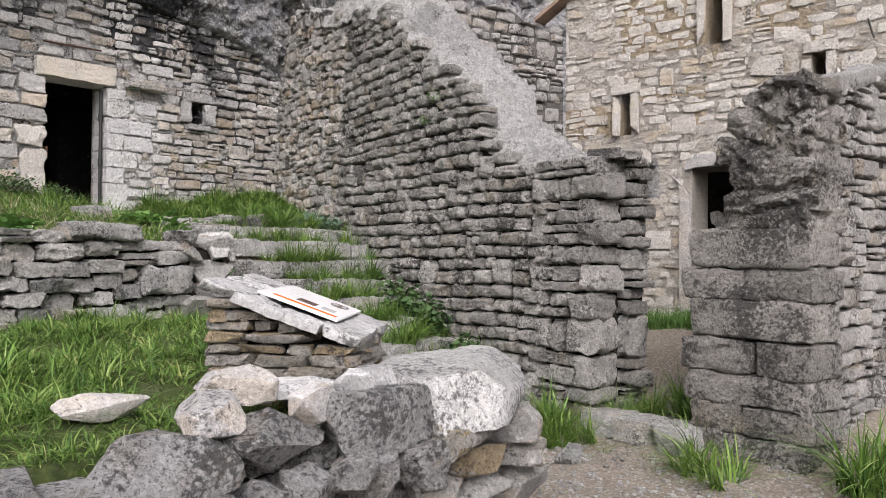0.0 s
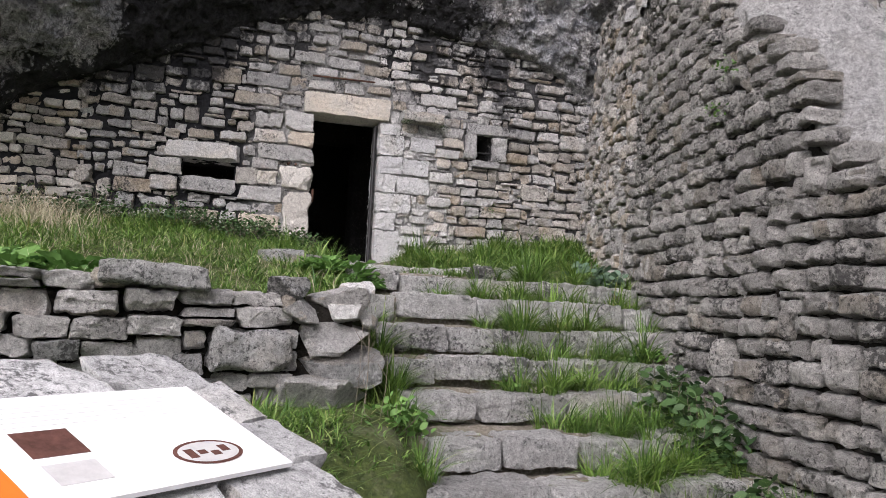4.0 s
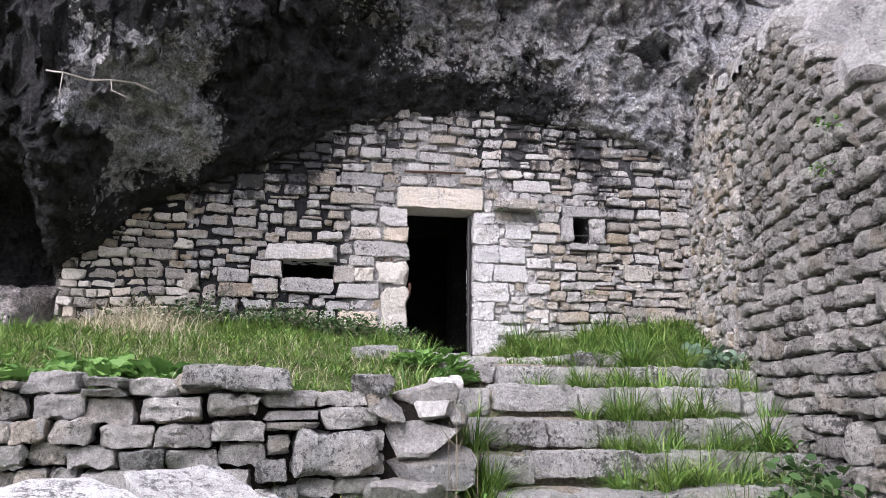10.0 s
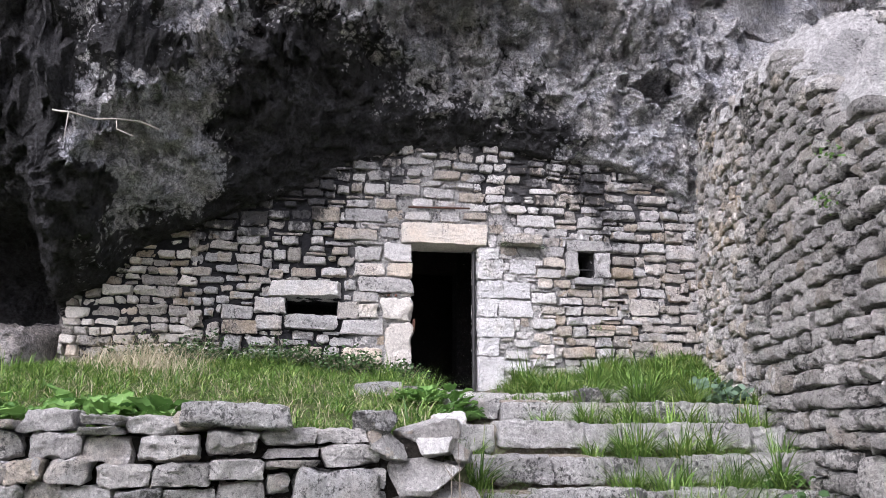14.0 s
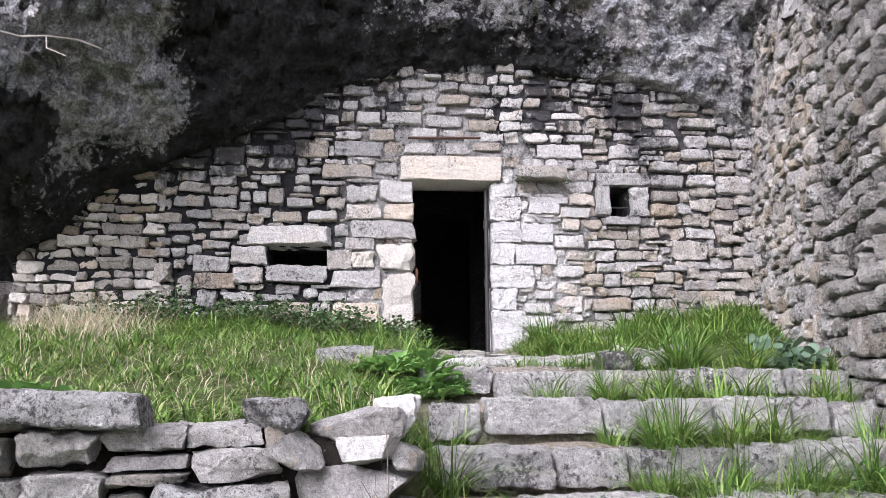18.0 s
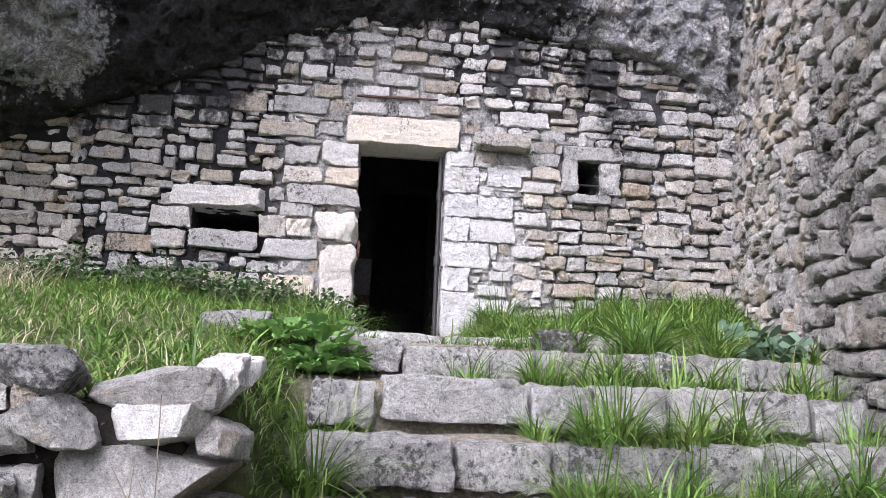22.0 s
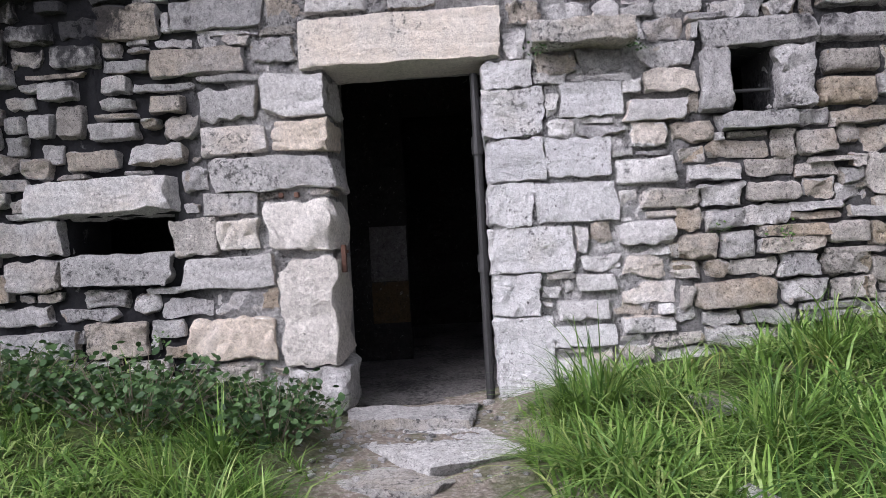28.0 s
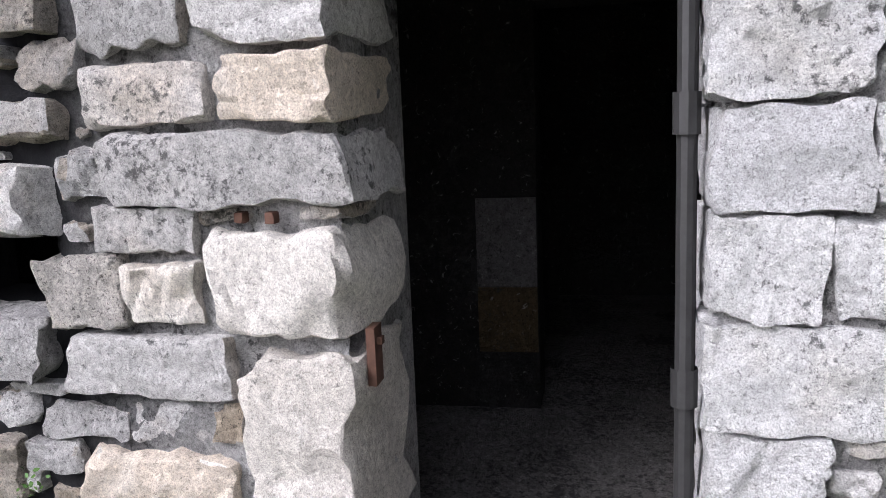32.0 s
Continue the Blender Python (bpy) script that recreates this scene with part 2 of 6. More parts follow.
M_PAVING = stone_material("trodden_paving", (0.94, 0.93, 0.9), (0.74, 0.73, 0.7), (0.60, 0.53, 0.42), 0.2, 0.1, bump=0.5, moss=0.2)
M_ROCK = stone_material("loose_limestone", (0.8, 0.8, 0.79), (0.52, 0.52, 0.51), (0.56, 0.48, 0.38), 0.2, 0.55, bump=0.8)
M_BOULDER = stone_material("lichened_boulder", (0.74, 0.74, 0.72), (0.52, 0.52, 0.505), (0.54, 0.47, 0.36), 0.1, 0.5, bump=0.15)
M_LICHEN = stone_material("dark_lichened_slab", (0.82, 0.82, 0.8), (0.58, 0.58, 0.56), (0.46, 0.41, 0.33), 0.1, 0.75, bump=0.9)
M_PLINTH = stone_material("plinth_stone", (0.74, 0.71, 0.66), (0.52, 0.48, 0.41), (0.60, 0.45, 0.24), 0.5, 0.1, bump=0.6)
M_CAPSLAB = stone_material("cap_slab_stone", (0.76, 0.76, 0.75), (0.58, 0.58, 0.57), (0.64, 0.60, 0.53), 0.12, 0.15, bump=0.1, mottle=0.4, fine=0.45, pit=0.5)
M_CAP = stone_material("rough_mortar_cap", (0.88, 0.875, 0.855), (0.74, 0.735, 0.72), (0.50, 0.47, 0.42), 0.1, 0.0, bump=0.8, pit=0.45)
M_HOUSE = stone_material("house_rubble", (0.97, 0.93, 0.86), (0.88, 0.83, 0.75), (0.76, 0.62, 0.43), 0.25, -0.1, bump=0.5, mottle=0.25, fine=0.3, pit=0.4, vary=0.06)
M_MORTAR = stone_material("lime_mortar", (0.84, 0.83, 0.81), (0.66, 0.655, 0.65), (0.50, 0.44, 0.36), 0.2, 0.2, bump=0.9, stain=joint_growth_shade, pit=0.5)
# dark joint earth, deepened for joint shade; also paints the unlit house inside
M_EARTH_SHADE = stone_material("earth_and_shade", (0.05, 0.047, 0.042), (0.025, 0.023, 0.021), (0.07, 0.052, 0.035), 0.3, 0.4, bump=0.9)
M_GREY_JOINT = stone_material("grey_joint", (0.34, 0.325, 0.30), (0.20, 0.19, 0.175), (0.30, 0.25, 0.18), 0.3, 0.2, bump=0.9)
M_HOUSE_MORTAR = stone_material("house_mortar", (0.84, 0.78, 0.69), (0.68, 0.63, 0.56), (0.62, 0.49, 0.31), 0.4, -0.2, bump=0.7, mottle=0.3, fine=0.4, pit=0.4)
M_DIM_PLASTER = stone_material("dimmed_plaster", (0.24, 0.23, 0.225), (0.13, 0.125, 0.12), (0.26, 0.22, 0.15), 0.2, 0.1, bump=0.4)
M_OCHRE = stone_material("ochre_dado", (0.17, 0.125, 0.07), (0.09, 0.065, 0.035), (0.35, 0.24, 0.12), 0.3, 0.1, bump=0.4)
# plaster coloured nearly black for the dimness of the cave room
M_ROOM_DIM = stone_material("dim_room_plaster", (0.07, 0.068, 0.065), (0.03, 0.03, 0.03), (0.06, 0.05, 0.04), 0.2, 0.3, bump=0.4)
M_DUST = stone_material("dusty_floor", (0.46, 0.44, 0.42), (0.16, 0.15, 0.14), (0.30, 0.25, 0.19), 0.2, 0.5, bump=0.7)


def rock_material():
    """Rough pale limestone under a crust of black algae that ends in a ragged, flecked border."""
    m, n, l, b = material("cliff_limestone", 0.85)
    p = n.new("ShaderNodeNewGeometry").outputs["Position"]
    big = noise_node(n, l, p, 1.3, 9, 0.74, 0.8)
    col = ramp_node(n, l, big, ((0.30, (0.46, 0.46, 0.49)), (0.46, (0.88, 0.88, 0.90)), (0.58, (0.98, 0.975, 0.97))))
    warm = ramp_node(n, l, noise_node(n, l, p, 1.5, 6, 0.65), ((0.50, 0.0), (0.62, 1.0)))
    col = mix_node(n, l, math_node(n, l, "MULTIPLY", warm, 0.35), col, (0.74, 0.67, 0.59))
    blue = ramp_node(n, l, noise_node(n, l, p, 2.2, 5), ((0.50, 0.0), (0.60, 1.0)))
    col = mix_node(n, l, math_node(n, l, "MULTIPLY", blue, 0.4), col, (0.62, 0.66, 0.78))
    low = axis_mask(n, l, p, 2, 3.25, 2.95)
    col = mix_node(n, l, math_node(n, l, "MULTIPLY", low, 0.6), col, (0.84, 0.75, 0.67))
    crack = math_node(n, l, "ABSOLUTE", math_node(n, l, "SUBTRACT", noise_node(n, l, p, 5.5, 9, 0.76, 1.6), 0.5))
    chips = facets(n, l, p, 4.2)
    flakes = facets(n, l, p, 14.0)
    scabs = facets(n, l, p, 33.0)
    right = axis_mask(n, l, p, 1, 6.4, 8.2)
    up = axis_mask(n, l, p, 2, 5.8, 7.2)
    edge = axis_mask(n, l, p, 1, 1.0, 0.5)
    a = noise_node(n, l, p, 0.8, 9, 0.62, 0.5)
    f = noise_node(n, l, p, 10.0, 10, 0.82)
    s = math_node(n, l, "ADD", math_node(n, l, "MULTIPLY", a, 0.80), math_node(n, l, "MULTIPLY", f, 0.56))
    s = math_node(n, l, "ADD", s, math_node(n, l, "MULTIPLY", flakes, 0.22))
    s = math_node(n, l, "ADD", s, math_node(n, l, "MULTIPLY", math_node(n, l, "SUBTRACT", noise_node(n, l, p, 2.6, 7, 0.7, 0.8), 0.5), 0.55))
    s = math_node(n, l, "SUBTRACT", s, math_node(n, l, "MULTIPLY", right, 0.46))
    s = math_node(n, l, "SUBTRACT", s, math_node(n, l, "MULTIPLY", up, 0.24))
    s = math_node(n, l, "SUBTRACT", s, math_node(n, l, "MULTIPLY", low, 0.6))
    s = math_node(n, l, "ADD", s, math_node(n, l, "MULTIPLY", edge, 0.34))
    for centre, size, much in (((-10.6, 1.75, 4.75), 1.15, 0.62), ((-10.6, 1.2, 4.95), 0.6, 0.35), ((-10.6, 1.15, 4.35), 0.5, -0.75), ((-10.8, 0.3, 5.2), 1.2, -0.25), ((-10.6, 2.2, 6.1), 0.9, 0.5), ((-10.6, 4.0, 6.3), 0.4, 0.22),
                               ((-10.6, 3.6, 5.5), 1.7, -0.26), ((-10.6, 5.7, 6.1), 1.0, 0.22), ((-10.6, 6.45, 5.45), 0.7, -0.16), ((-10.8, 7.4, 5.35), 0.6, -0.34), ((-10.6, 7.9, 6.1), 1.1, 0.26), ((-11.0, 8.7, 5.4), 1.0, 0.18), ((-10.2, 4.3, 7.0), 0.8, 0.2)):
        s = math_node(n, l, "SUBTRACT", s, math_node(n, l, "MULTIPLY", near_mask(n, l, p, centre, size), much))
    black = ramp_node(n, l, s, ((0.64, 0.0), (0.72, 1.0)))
    grain = noise_node(n, l, p, 30, 9, 0.8)
    col = mix_node(n, l, 0.45, col, ramp_node(n, l, grain, ((0.38, 0.14), (0.52, 1.0))), "MULTIPLY")
    col = mix_node(n, l, 0.75, col, ramp_node(n, l, crack, ((0.006, 0.12), (0.04, 1.0))), "MULTIPLY")
    split = math_node(n, l, "ABSOLUTE", math_node(n, l, "SUBTRACT", noise_node(n, l, p, 13, 8, 0.7, 1.2), 0.5))
    col = mix_node(n, l, 0.6, col, ramp_node(n, l, split, ((0.005, 0.1), (0.03, 1.0))), "MULTIPLY")
    col = mix_node(n, l, 0.18, col, ramp_node(n, l, flakes, ((0.15, 1.0), (0.55, 0.25))), "MULTIPLY")
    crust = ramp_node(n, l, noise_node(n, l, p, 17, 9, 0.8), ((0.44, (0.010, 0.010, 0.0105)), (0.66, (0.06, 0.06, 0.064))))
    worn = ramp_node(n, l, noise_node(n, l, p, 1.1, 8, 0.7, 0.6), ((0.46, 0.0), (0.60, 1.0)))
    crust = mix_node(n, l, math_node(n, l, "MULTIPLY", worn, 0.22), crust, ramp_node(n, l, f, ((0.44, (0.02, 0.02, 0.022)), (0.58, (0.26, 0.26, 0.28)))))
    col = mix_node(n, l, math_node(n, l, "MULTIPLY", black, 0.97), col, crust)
    l.new(col, b.inputs["Base Color"])
    h = math_node(n, l, "ADD", noise_node(n, l, p, 6, 10, 0.78), math_node(n, l, "MULTIPLY", grain, 0.6))
    h = math_node(n, l, "SUBTRACT", h, math_node(n, l, "MULTIPLY", chips, 0.8))
    h = math_node(n, l, "SUBTRACT", h, math_node(n, l, "MULTIPLY", flakes, 0.6))
    h = math_node(n, l, "SUBTRACT", h, math_node(n, l, "MULTIPLY", scabs, 0.25))
    bump_node(n, l, b, h, 1.0, 0.2)
    return m


M_CLIFF = rock_material()


def ground_material():
    m, n, l, b = material("earth_and_turf", 0.95)
    p = n.new("ShaderNodeNewGeometry").outputs["Position"]
    a = noise_node(n, l, p, 3.1, 8, 0.7)
    soil = ramp_node(n, l, noise_node(n, l, p, 35, 8, 0.75), ((0.3, (0.13, 0.105, 0.08)), (0.5, (0.26, 0.225, 0.185)), (0.66, (0.52, 0.48, 0.43))))
    turf = ramp_node(n, l, noise_node(n, l, p, 24, 8, 0.7), ((0.3, (0.025, 0.04, 0.012)), (0.7, (0.10, 0.13, 0.035))))
    path = math_node(n, l, "ADD", axis_mask(n, l, p, 2, 0.42, 0.22), math_node(n, l, "MULTIPLY", math_node(n, l, "SUBTRACT", a, 0.5), 1.6), True)
    court = math_node(n, l, "MULTIPLY", axis_mask(n, l, p, 1, 6.1, 6.5), axis_mask(n, l, p, 0, -5.6, -5.0), True)
    path = math_node(n, l, "MAXIMUM", path, court)
    walkway = math_node(n, l, "MULTIPLY", math_node(n, l, "MULTIPLY", axis_mask(n, l, p, 1, 4.7, 5.1), axis_mask(n, l, p, 1, 6.35, 5.9)), axis_mask(n, l, p, 0, -7.4, -7.8), True)
    walkway = math_node(n, l, "MULTIPLY", walkway, ramp_node(n, l, a, ((0.36, 0.3), (0.5, 1.0))))
    path = math_node(n, l, "MAXIMUM", path, walkway)
    treads = math_node(n, l, "MULTIPLY", math_node(n, l, "MULTIPLY", axis_mask(n, l, p, 1, 4.5, 4.65), axis_mask(n, l, p, 0, -7.9, -7.6)), axis_mask(n, l, p, 0, -3.6, -3.9), True)
    path = math_node(n, l, "MAXIMUM", path, math_node(n, l, "MULTIPLY", treads, 0.85))
    col = mix_node(n, l, path, turf, soil)
    l.new(col, b.inputs["Base Color"])
    h = math_node(n, l, "ADD", noise_node(n, l, p, 30, 8, 0.7), math_node(n, l, "MULTIPLY", a, 0.8))
    bump_node(n, l, b, h, 0.9, 0.05)
    return m


M_GROUND = ground_material()


def leaf_material(name, a, b_, rough=0.55, dry=0.0):
    m, n, l, b = material(name, rough)
    g = n.new("ShaderNodeNewGeometry")
    t = math_node(n, l, "ADD", math_node(n, l, "MULTIPLY", g.outputs["Random Per Island"], 0.7), math_node(n, l, "MULTIPLY", noise_node(n, l, g.outputs["Position"], 2.5, 4), 0.4))
    stops = [(0.15, a), (0.72, b_)]
    if dry:
        stops += [(0.88, (0.30, 0.38, 0.13)), (0.97, (0.34, 0.27, 0.11))]
    col = ramp_node(n, l, t, stops)
    l.new(col, b.inputs["Base Color"])
    b.inputs["Specular IOR Level"].default_value = 0.35
    tr = n.new("ShaderNodeBsdfTranslucent")
    l.new(col, tr.inputs["Color"])
    mx = n.new("ShaderNodeMixShader")
    mx.inputs[0].default_value = 0.25
    l.new(b.outputs[0], mx.inputs[1])
    l.new(tr.outputs[0], mx.inputs[2])
    l.new(mx.outputs[0], n["Material Output"].inputs["Surface"])
    return m


M_GRASS = leaf_material("grass", (0.027, 0.08, 0.015), (0.155, 0.27, 0.052), dry=1)
M_TUFT = leaf_material("tuft_grass", (0.03, 0.085, 0.014), (0.18, 0.29, 0.055), dry=1)
M_DRY = leaf_material("dry_grass", (0.34, 0.29, 0.19), (0.56, 0.50, 0.37))
M_IVY = leaf_material("dark_leaves", (0.018, 0.048, 0.018), (0.065, 0.125, 0.04))
M_CABBAGE = leaf_material("grey_green_leaves", (0.05, 0.09, 0.055), (0.12, 0.19, 0.125))
M_LEAF = leaf_material("bright_leaves", (0.05, 0.13, 0.03), (0.16, 0.30, 0.075))


def plain(name, col, rough, metal=0.0, grit=0.25):
    m, n, l, b = material(name, rough)
    p = n.new("ShaderNodeNewGeometry").outputs["Position"]
    c2 = tuple(v * (1 - grit) for v in col)
    l.new(ramp_node(n, l, noise_node(n, l, p, 25, 7, 0.7), ((0.3, c2), (0.7, col))), b.inputs["Base Color"])
    b.inputs["Metallic"].default_value = metal
    return m


M_PANEL = plain("white_panel_print", (0.93, 0.93, 0.93), 0.16, grit=0.03)
M_ORANGE = plain("orange_print", (0.85, 0.20, 0.03), 0.16, grit=0.05)
M_BROWN = plain("brown_print", (0.16, 0.075, 0.06), 0.16, grit=0.5)
M_GREYPRINT = plain("grey_print", (0.62, 0.61, 0.60), 0.16, grit=0.2)
M_FAINT = plain("faint_print", (0.80, 0.80, 0.79), 0.16, grit=0.1)
for m in (M_PANEL, M_ORANGE, M_BROWN, M_GREYPRINT, M_FAINT):
    m.node_tree.nodes["Principled BSDF"].inputs["Specular IOR Level"].default_value = 0.6
M_IRON = plain("dark_iron", (0.06, 0.06, 0.06), 0.55, 0.6)
M_RUST = plain("rusty_iron", (0.13, 0.07, 0.05), 0.8, 0.3, 0.5)
M_TWIG = plain("bare_wood", (0.42, 0.39, 0.35), 0.8)
M_STALK = plain("dry_stalk", (0.20, 0.17, 0.13), 0.85)
M_TIMBER = plain("old_timber", (0.22, 0.17, 0.12), 0.8, grit=0.5)
M_TILE = plain("roof_tile", (0.36, 0.26, 0.19), 0.85, grit=0.5)

# ---- mesh tools ----
RNG = np.random.default_rng(11)


def lattice(ix, iy, iz):
    h = (ix * 374761393 + iy * 668265263 + iz * 2147483647 + 1013904223).astype(np.int64)
    h = (h ^ (h >> 13)) * 1274126177
    h = h ^ (h >> 16)
    return (h & 0xFFFF) / 32767.5 - 1.0


def value_noise(p):
    i = np.floor(p).astype(np.int64)
    f = p - i
    f = f * f * (3 - 2 * f)
    out = 0
    for dx in (0, 1):
        for dy in (0, 1):
            for dz in (0, 1):
                wgt = (f[:, 0] if dx else 1 - f[:, 0]) * (f[:, 1] if dy else 1 - f[:, 1]) * (f[:, 2] if dz else 1 - f[:, 2])
                out = out + wgt * lattice(i[:, 0] + dx, i[:, 1] + dy, i[:, 2] + dz)
    return out


def fbm(p, octaves=4, gain=0.5):
    out, a = 0, 1.0
    for k in range(octaves):
        out = out + a * value_noise(p * 2.03**k + 17.3 * k)
        a *= gain
    return out


def mesh_of(name, verts, faces, mats, smooth=True):
    me = bpy.data.meshes.new(name)
    me.from_pydata(np.asarray(verts, float).tolist(), [], faces if isinstance(faces, list) else faces.tolist())
    for m in mats if isinstance(mats, (list, tuple)) else (mats,):
        me.materials.append(m)
    if smooth:
        me.shade_smooth()
        me.set_sharp_from_angle(angle=0.5 if smooth is True else smooth)
    me.update()
    return me


BOXES = {}


def box_grid(sx, sy, sz):
    """Points on the surface of the cube from -1 to 1, and its quads."""
    key = (sx, sy, sz)
    if key not in BOXES:
        index, pts, quads = {}, [], []

        def at(i, j, k):
            if (i, j, k) not in index:
                index[i, j, k] = len(pts)
                pts.append([math.sin(math.pi / 2 * (2 * a / s - 1)) * 0.5 + 0.5 * (2 * a / s - 1) for a, s in ((i, sx), (j, sy), (k, sz))])
            return index[i, j, k]

        for i in range(sx):
            for j in range(sy):
                quads.append([at(i, j, 0), at(i, j + 1, 0), at(i + 1, j + 1, 0), at(i + 1, j, 0)])
                quads.append([at(i, j, sz), at(i + 1, j, sz), at(i + 1, j + 1, sz), at(i, j + 1, sz)])
        for i in range(sx):
            for k in range(sz):
                quads.append([at(i, 0, k), at(i + 1, 0, k), at(i + 1, 0, k + 1), at(i, 0, k + 1)])
                quads.append([at(i, sy, k), at(i, sy, k + 1), at(i + 1, sy, k + 1), at(i + 1, sy, k)])
        for j in range(sy):
            for k in range(sz):
                quads.append([at(0, j, k), at(0, j, k + 1), at(0, j + 1, k + 1), at(0, j + 1, k)])
                quads.append([at(sx, j, k), at(sx, j + 1, k), at(sx, j + 1, k + 1), at(sx, j, k + 1)])
        BOXES[key] = np.array(pts), quads
    return BOXES[key]


def stone_shape(w, d, h, seg=(5, 3, 4), edge=0.35, jit=0.10, amp=0.05, taper=None, cuts=3, chip=(0.62, 0.9), pillow=0.0):
    """A worn block w wide, d deep and h high about its middle: rounded edges, skewed corners, uneven faces."""
    unit, quads = box_grid(*seg)
    half = np.array([w, d, h]) / 2
    p = unit * half
    r = 0.6 * edge * half.min()
    inner = np.clip(p, -(half - r), half - r)
    away = p - inner
    size = np.linalg.norm(away, axis=1, keepdims=True)
    p = inner + np.where(size > 1e-9, away / np.maximum(size, 1e-9) * r, 0)
    corners = RNG.uniform(-1, 1, (2, 2, 2, 3)) * half * 2 * jit
    f = (p / half + 1) / 2
    for i in (0, 1):
        for j in (0, 1):
            for k in (0, 1):
                wgt = (f[:, 0] if i else 1 - f[:, 0]) * (f[:, 1] if j else 1 - f[:, 1]) * (f[:, 2] if k else 1 - f[:, 2])
                p = p + wgt[:, None] * corners[i, j, k]
    for k in range(cuts):
        way = RNG.normal(0, 1, 3) * [1.0, 1.0, 1.1]
        way /= np.linalg.norm(way)
        reach = (np.abs(way) * half).sum()
        over = np.maximum(p @ way - reach * RNG.uniform(*chip), 0)
        p = p - over[:, None] * way
    s = max(half.min() * 1.6, 0.04)
    for size, much in ((s, amp * half.min() * 0.5), (0.42 * s, amp * half.min() * 0.5), (0.045, min(0.005, 0.05 * half.min()))):
        wave = RNG.normal(0, 1, (3, 7)) * (2.2 / size)
        p = p + np.sin(p @ wave + RNG.uniform(0, 6.28, 7)) @ RNG.normal(0, 0.5, (7, 3)) * much
    if pillow:
        side = np.maximum(np.abs(unit[:, 0]) ** max(2.2, 2.2 * w / h), 0.35 * np.abs(unit[:, 2]) ** 3.0)
        p[:, 1] += pillow * side * (p[:, 1] < 0)
    if taper:
        p[:, :2] *= (1 + taper * f[:, 2:3])
    return p, quads


def rock_shape(w, d, h, seg=(14, 12, 10), planes=9, reach=(0.60, 0.92), amp=0.06, square=5.0):
    """A broken angular rock: a blunt box cut by many random planes, so that flat facets meet in edges."""
    unit, quads = box_grid(*seg)
    q = unit / ((np.abs(unit) ** square).sum(1, keepdims=True) ** (1 / square)) * 1.06
    q = q + 0.10 * np.sin(q @ RNG.normal(0, 1.6, (3, 3)) + RNG.uniform(0, 6, 3))
    for k in range(planes):
        way = RNG.normal(0, 1, 3)
        way /= np.linalg.norm(way)
        q = q - np.maximum(q @ way - RNG.uniform(*reach), 0)[:, None] * way
    half = np.array([w, d, h]) / 2
    p = q * half
    p = p + fbm(p * 9 / max(w, 0.2) + RNG.uniform(-50, 50, 3), 3)[:, None] * q * amp * half.min()
    return p + 0.003 * fbm(p * 45 + 9, 2)[:, None] * q, quads


def turn_z(p, a):
    c, s = math.cos(a), math.sin(a)
    return np.stack([c * p[:, 0] - s * p[:, 1], s * p[:, 0] + c * p[:, 1], p[:, 2]], 1)


def part(name, data, mat, parent=None, label="", smooth=True, at=(0, 0, 0), rz=0.0, rx=0.0, ry=0.0):
    """Links verts and faces, a bmesh or a mesh as ONE mesh object under a thing or a part."""
    if isinstance(data, tuple):
        me = mesh_of(name, data[0], data[1], mat, smooth)
    elif isinstance(data, bmesh.types.BMesh):
        me = bpy.data.meshes.new(name)
        data.to_mesh(me)
        data.free()
        me.materials.append(mat)
        if smooth:
            me.shade_smooth()
    else:
        me = data
    ob = new(name, me)
    ob.location, ob.rotation_euler = at, (rx, ry, rz)
    if parent:
        ob.parent = parent
    if label:
        ob["label"] = label
    return ob


class Pile:
    """Collects many pieces for one joined mesh."""

    def __init__(self):
        self.v, self.f, self.n = [], [], 0

    def add(self, p, quads):
        self.v.append(p)
        self.f.extend([[i + self.n for i in q] for q in quads])
        self.n += len(p)

    def data(self):
        return np.concatenate(self.v), self.f


def joined(boxes):
    """One mesh of plain blocks (x0, x1, y0, y1, z0, z1)."""
    pile = Pile()
    unit, quads = box_grid(1, 1, 1)
    for x0, x1, y0, y1, z0, z1 in boxes:
        pile.add(np.array([x0, y0, z0]) + (unit + 1) / 2 * [x1 - x0, y1 - y0, z1 - z0], quads)
    return pile.data()


# ---- plan ----


def facade_x(y):
    return -11.64 + 0.068 * (y - 3.7)


FACADE_TURN = math.atan2(1, 0.068)
ROCK_EDGE = ((-9, 3.0), (0.6, 3.0), (0.9, 3.3), (1.25, 3.5), (1.55, 3.88), (2.2, 4.2), (2.7, 4.45), (3.4, 4.8), (4.1, 5.14), (4.85, 5.34), (5.6, 5.43), (6.2, 5.5), (6.9, 5.43), (7.6, 5.38), (8.05, 5.28), (8.5, 5.1), (9.0, 4.62), (9.2, 4.0), (9.6, 3.4), (30, 3.0))
FACADE_FOOT = ((-9, 2.2), (0.8, 2.39), (2.1, 2.5), (3.5, 2.46), (4.8, 2.28), (5.0, 2.17), (5.9, 2.17), (6.2, 2.27), (6.8, 2.36), (7.9, 2.58), (9.2, 2.75), (16, 2.8))
RIGHT_LINE = ((-1.2, 5.86), (-3.05, 6.26), (-5.2, 6.72), (-6.3, 6.98), (-7.35, 7.34), (-10.0, 8.38), (-11.6, 9.0))
STEPS = ((-4.12, 0.32), (-4.47, 0.48), (-5.12, 0.69), (-5.58, 0.89), (-6.12, 1.09), (-6.52, 1.28), (-6.88, 1.49), (-7.3, 1.72), (-7.75, 1.91))


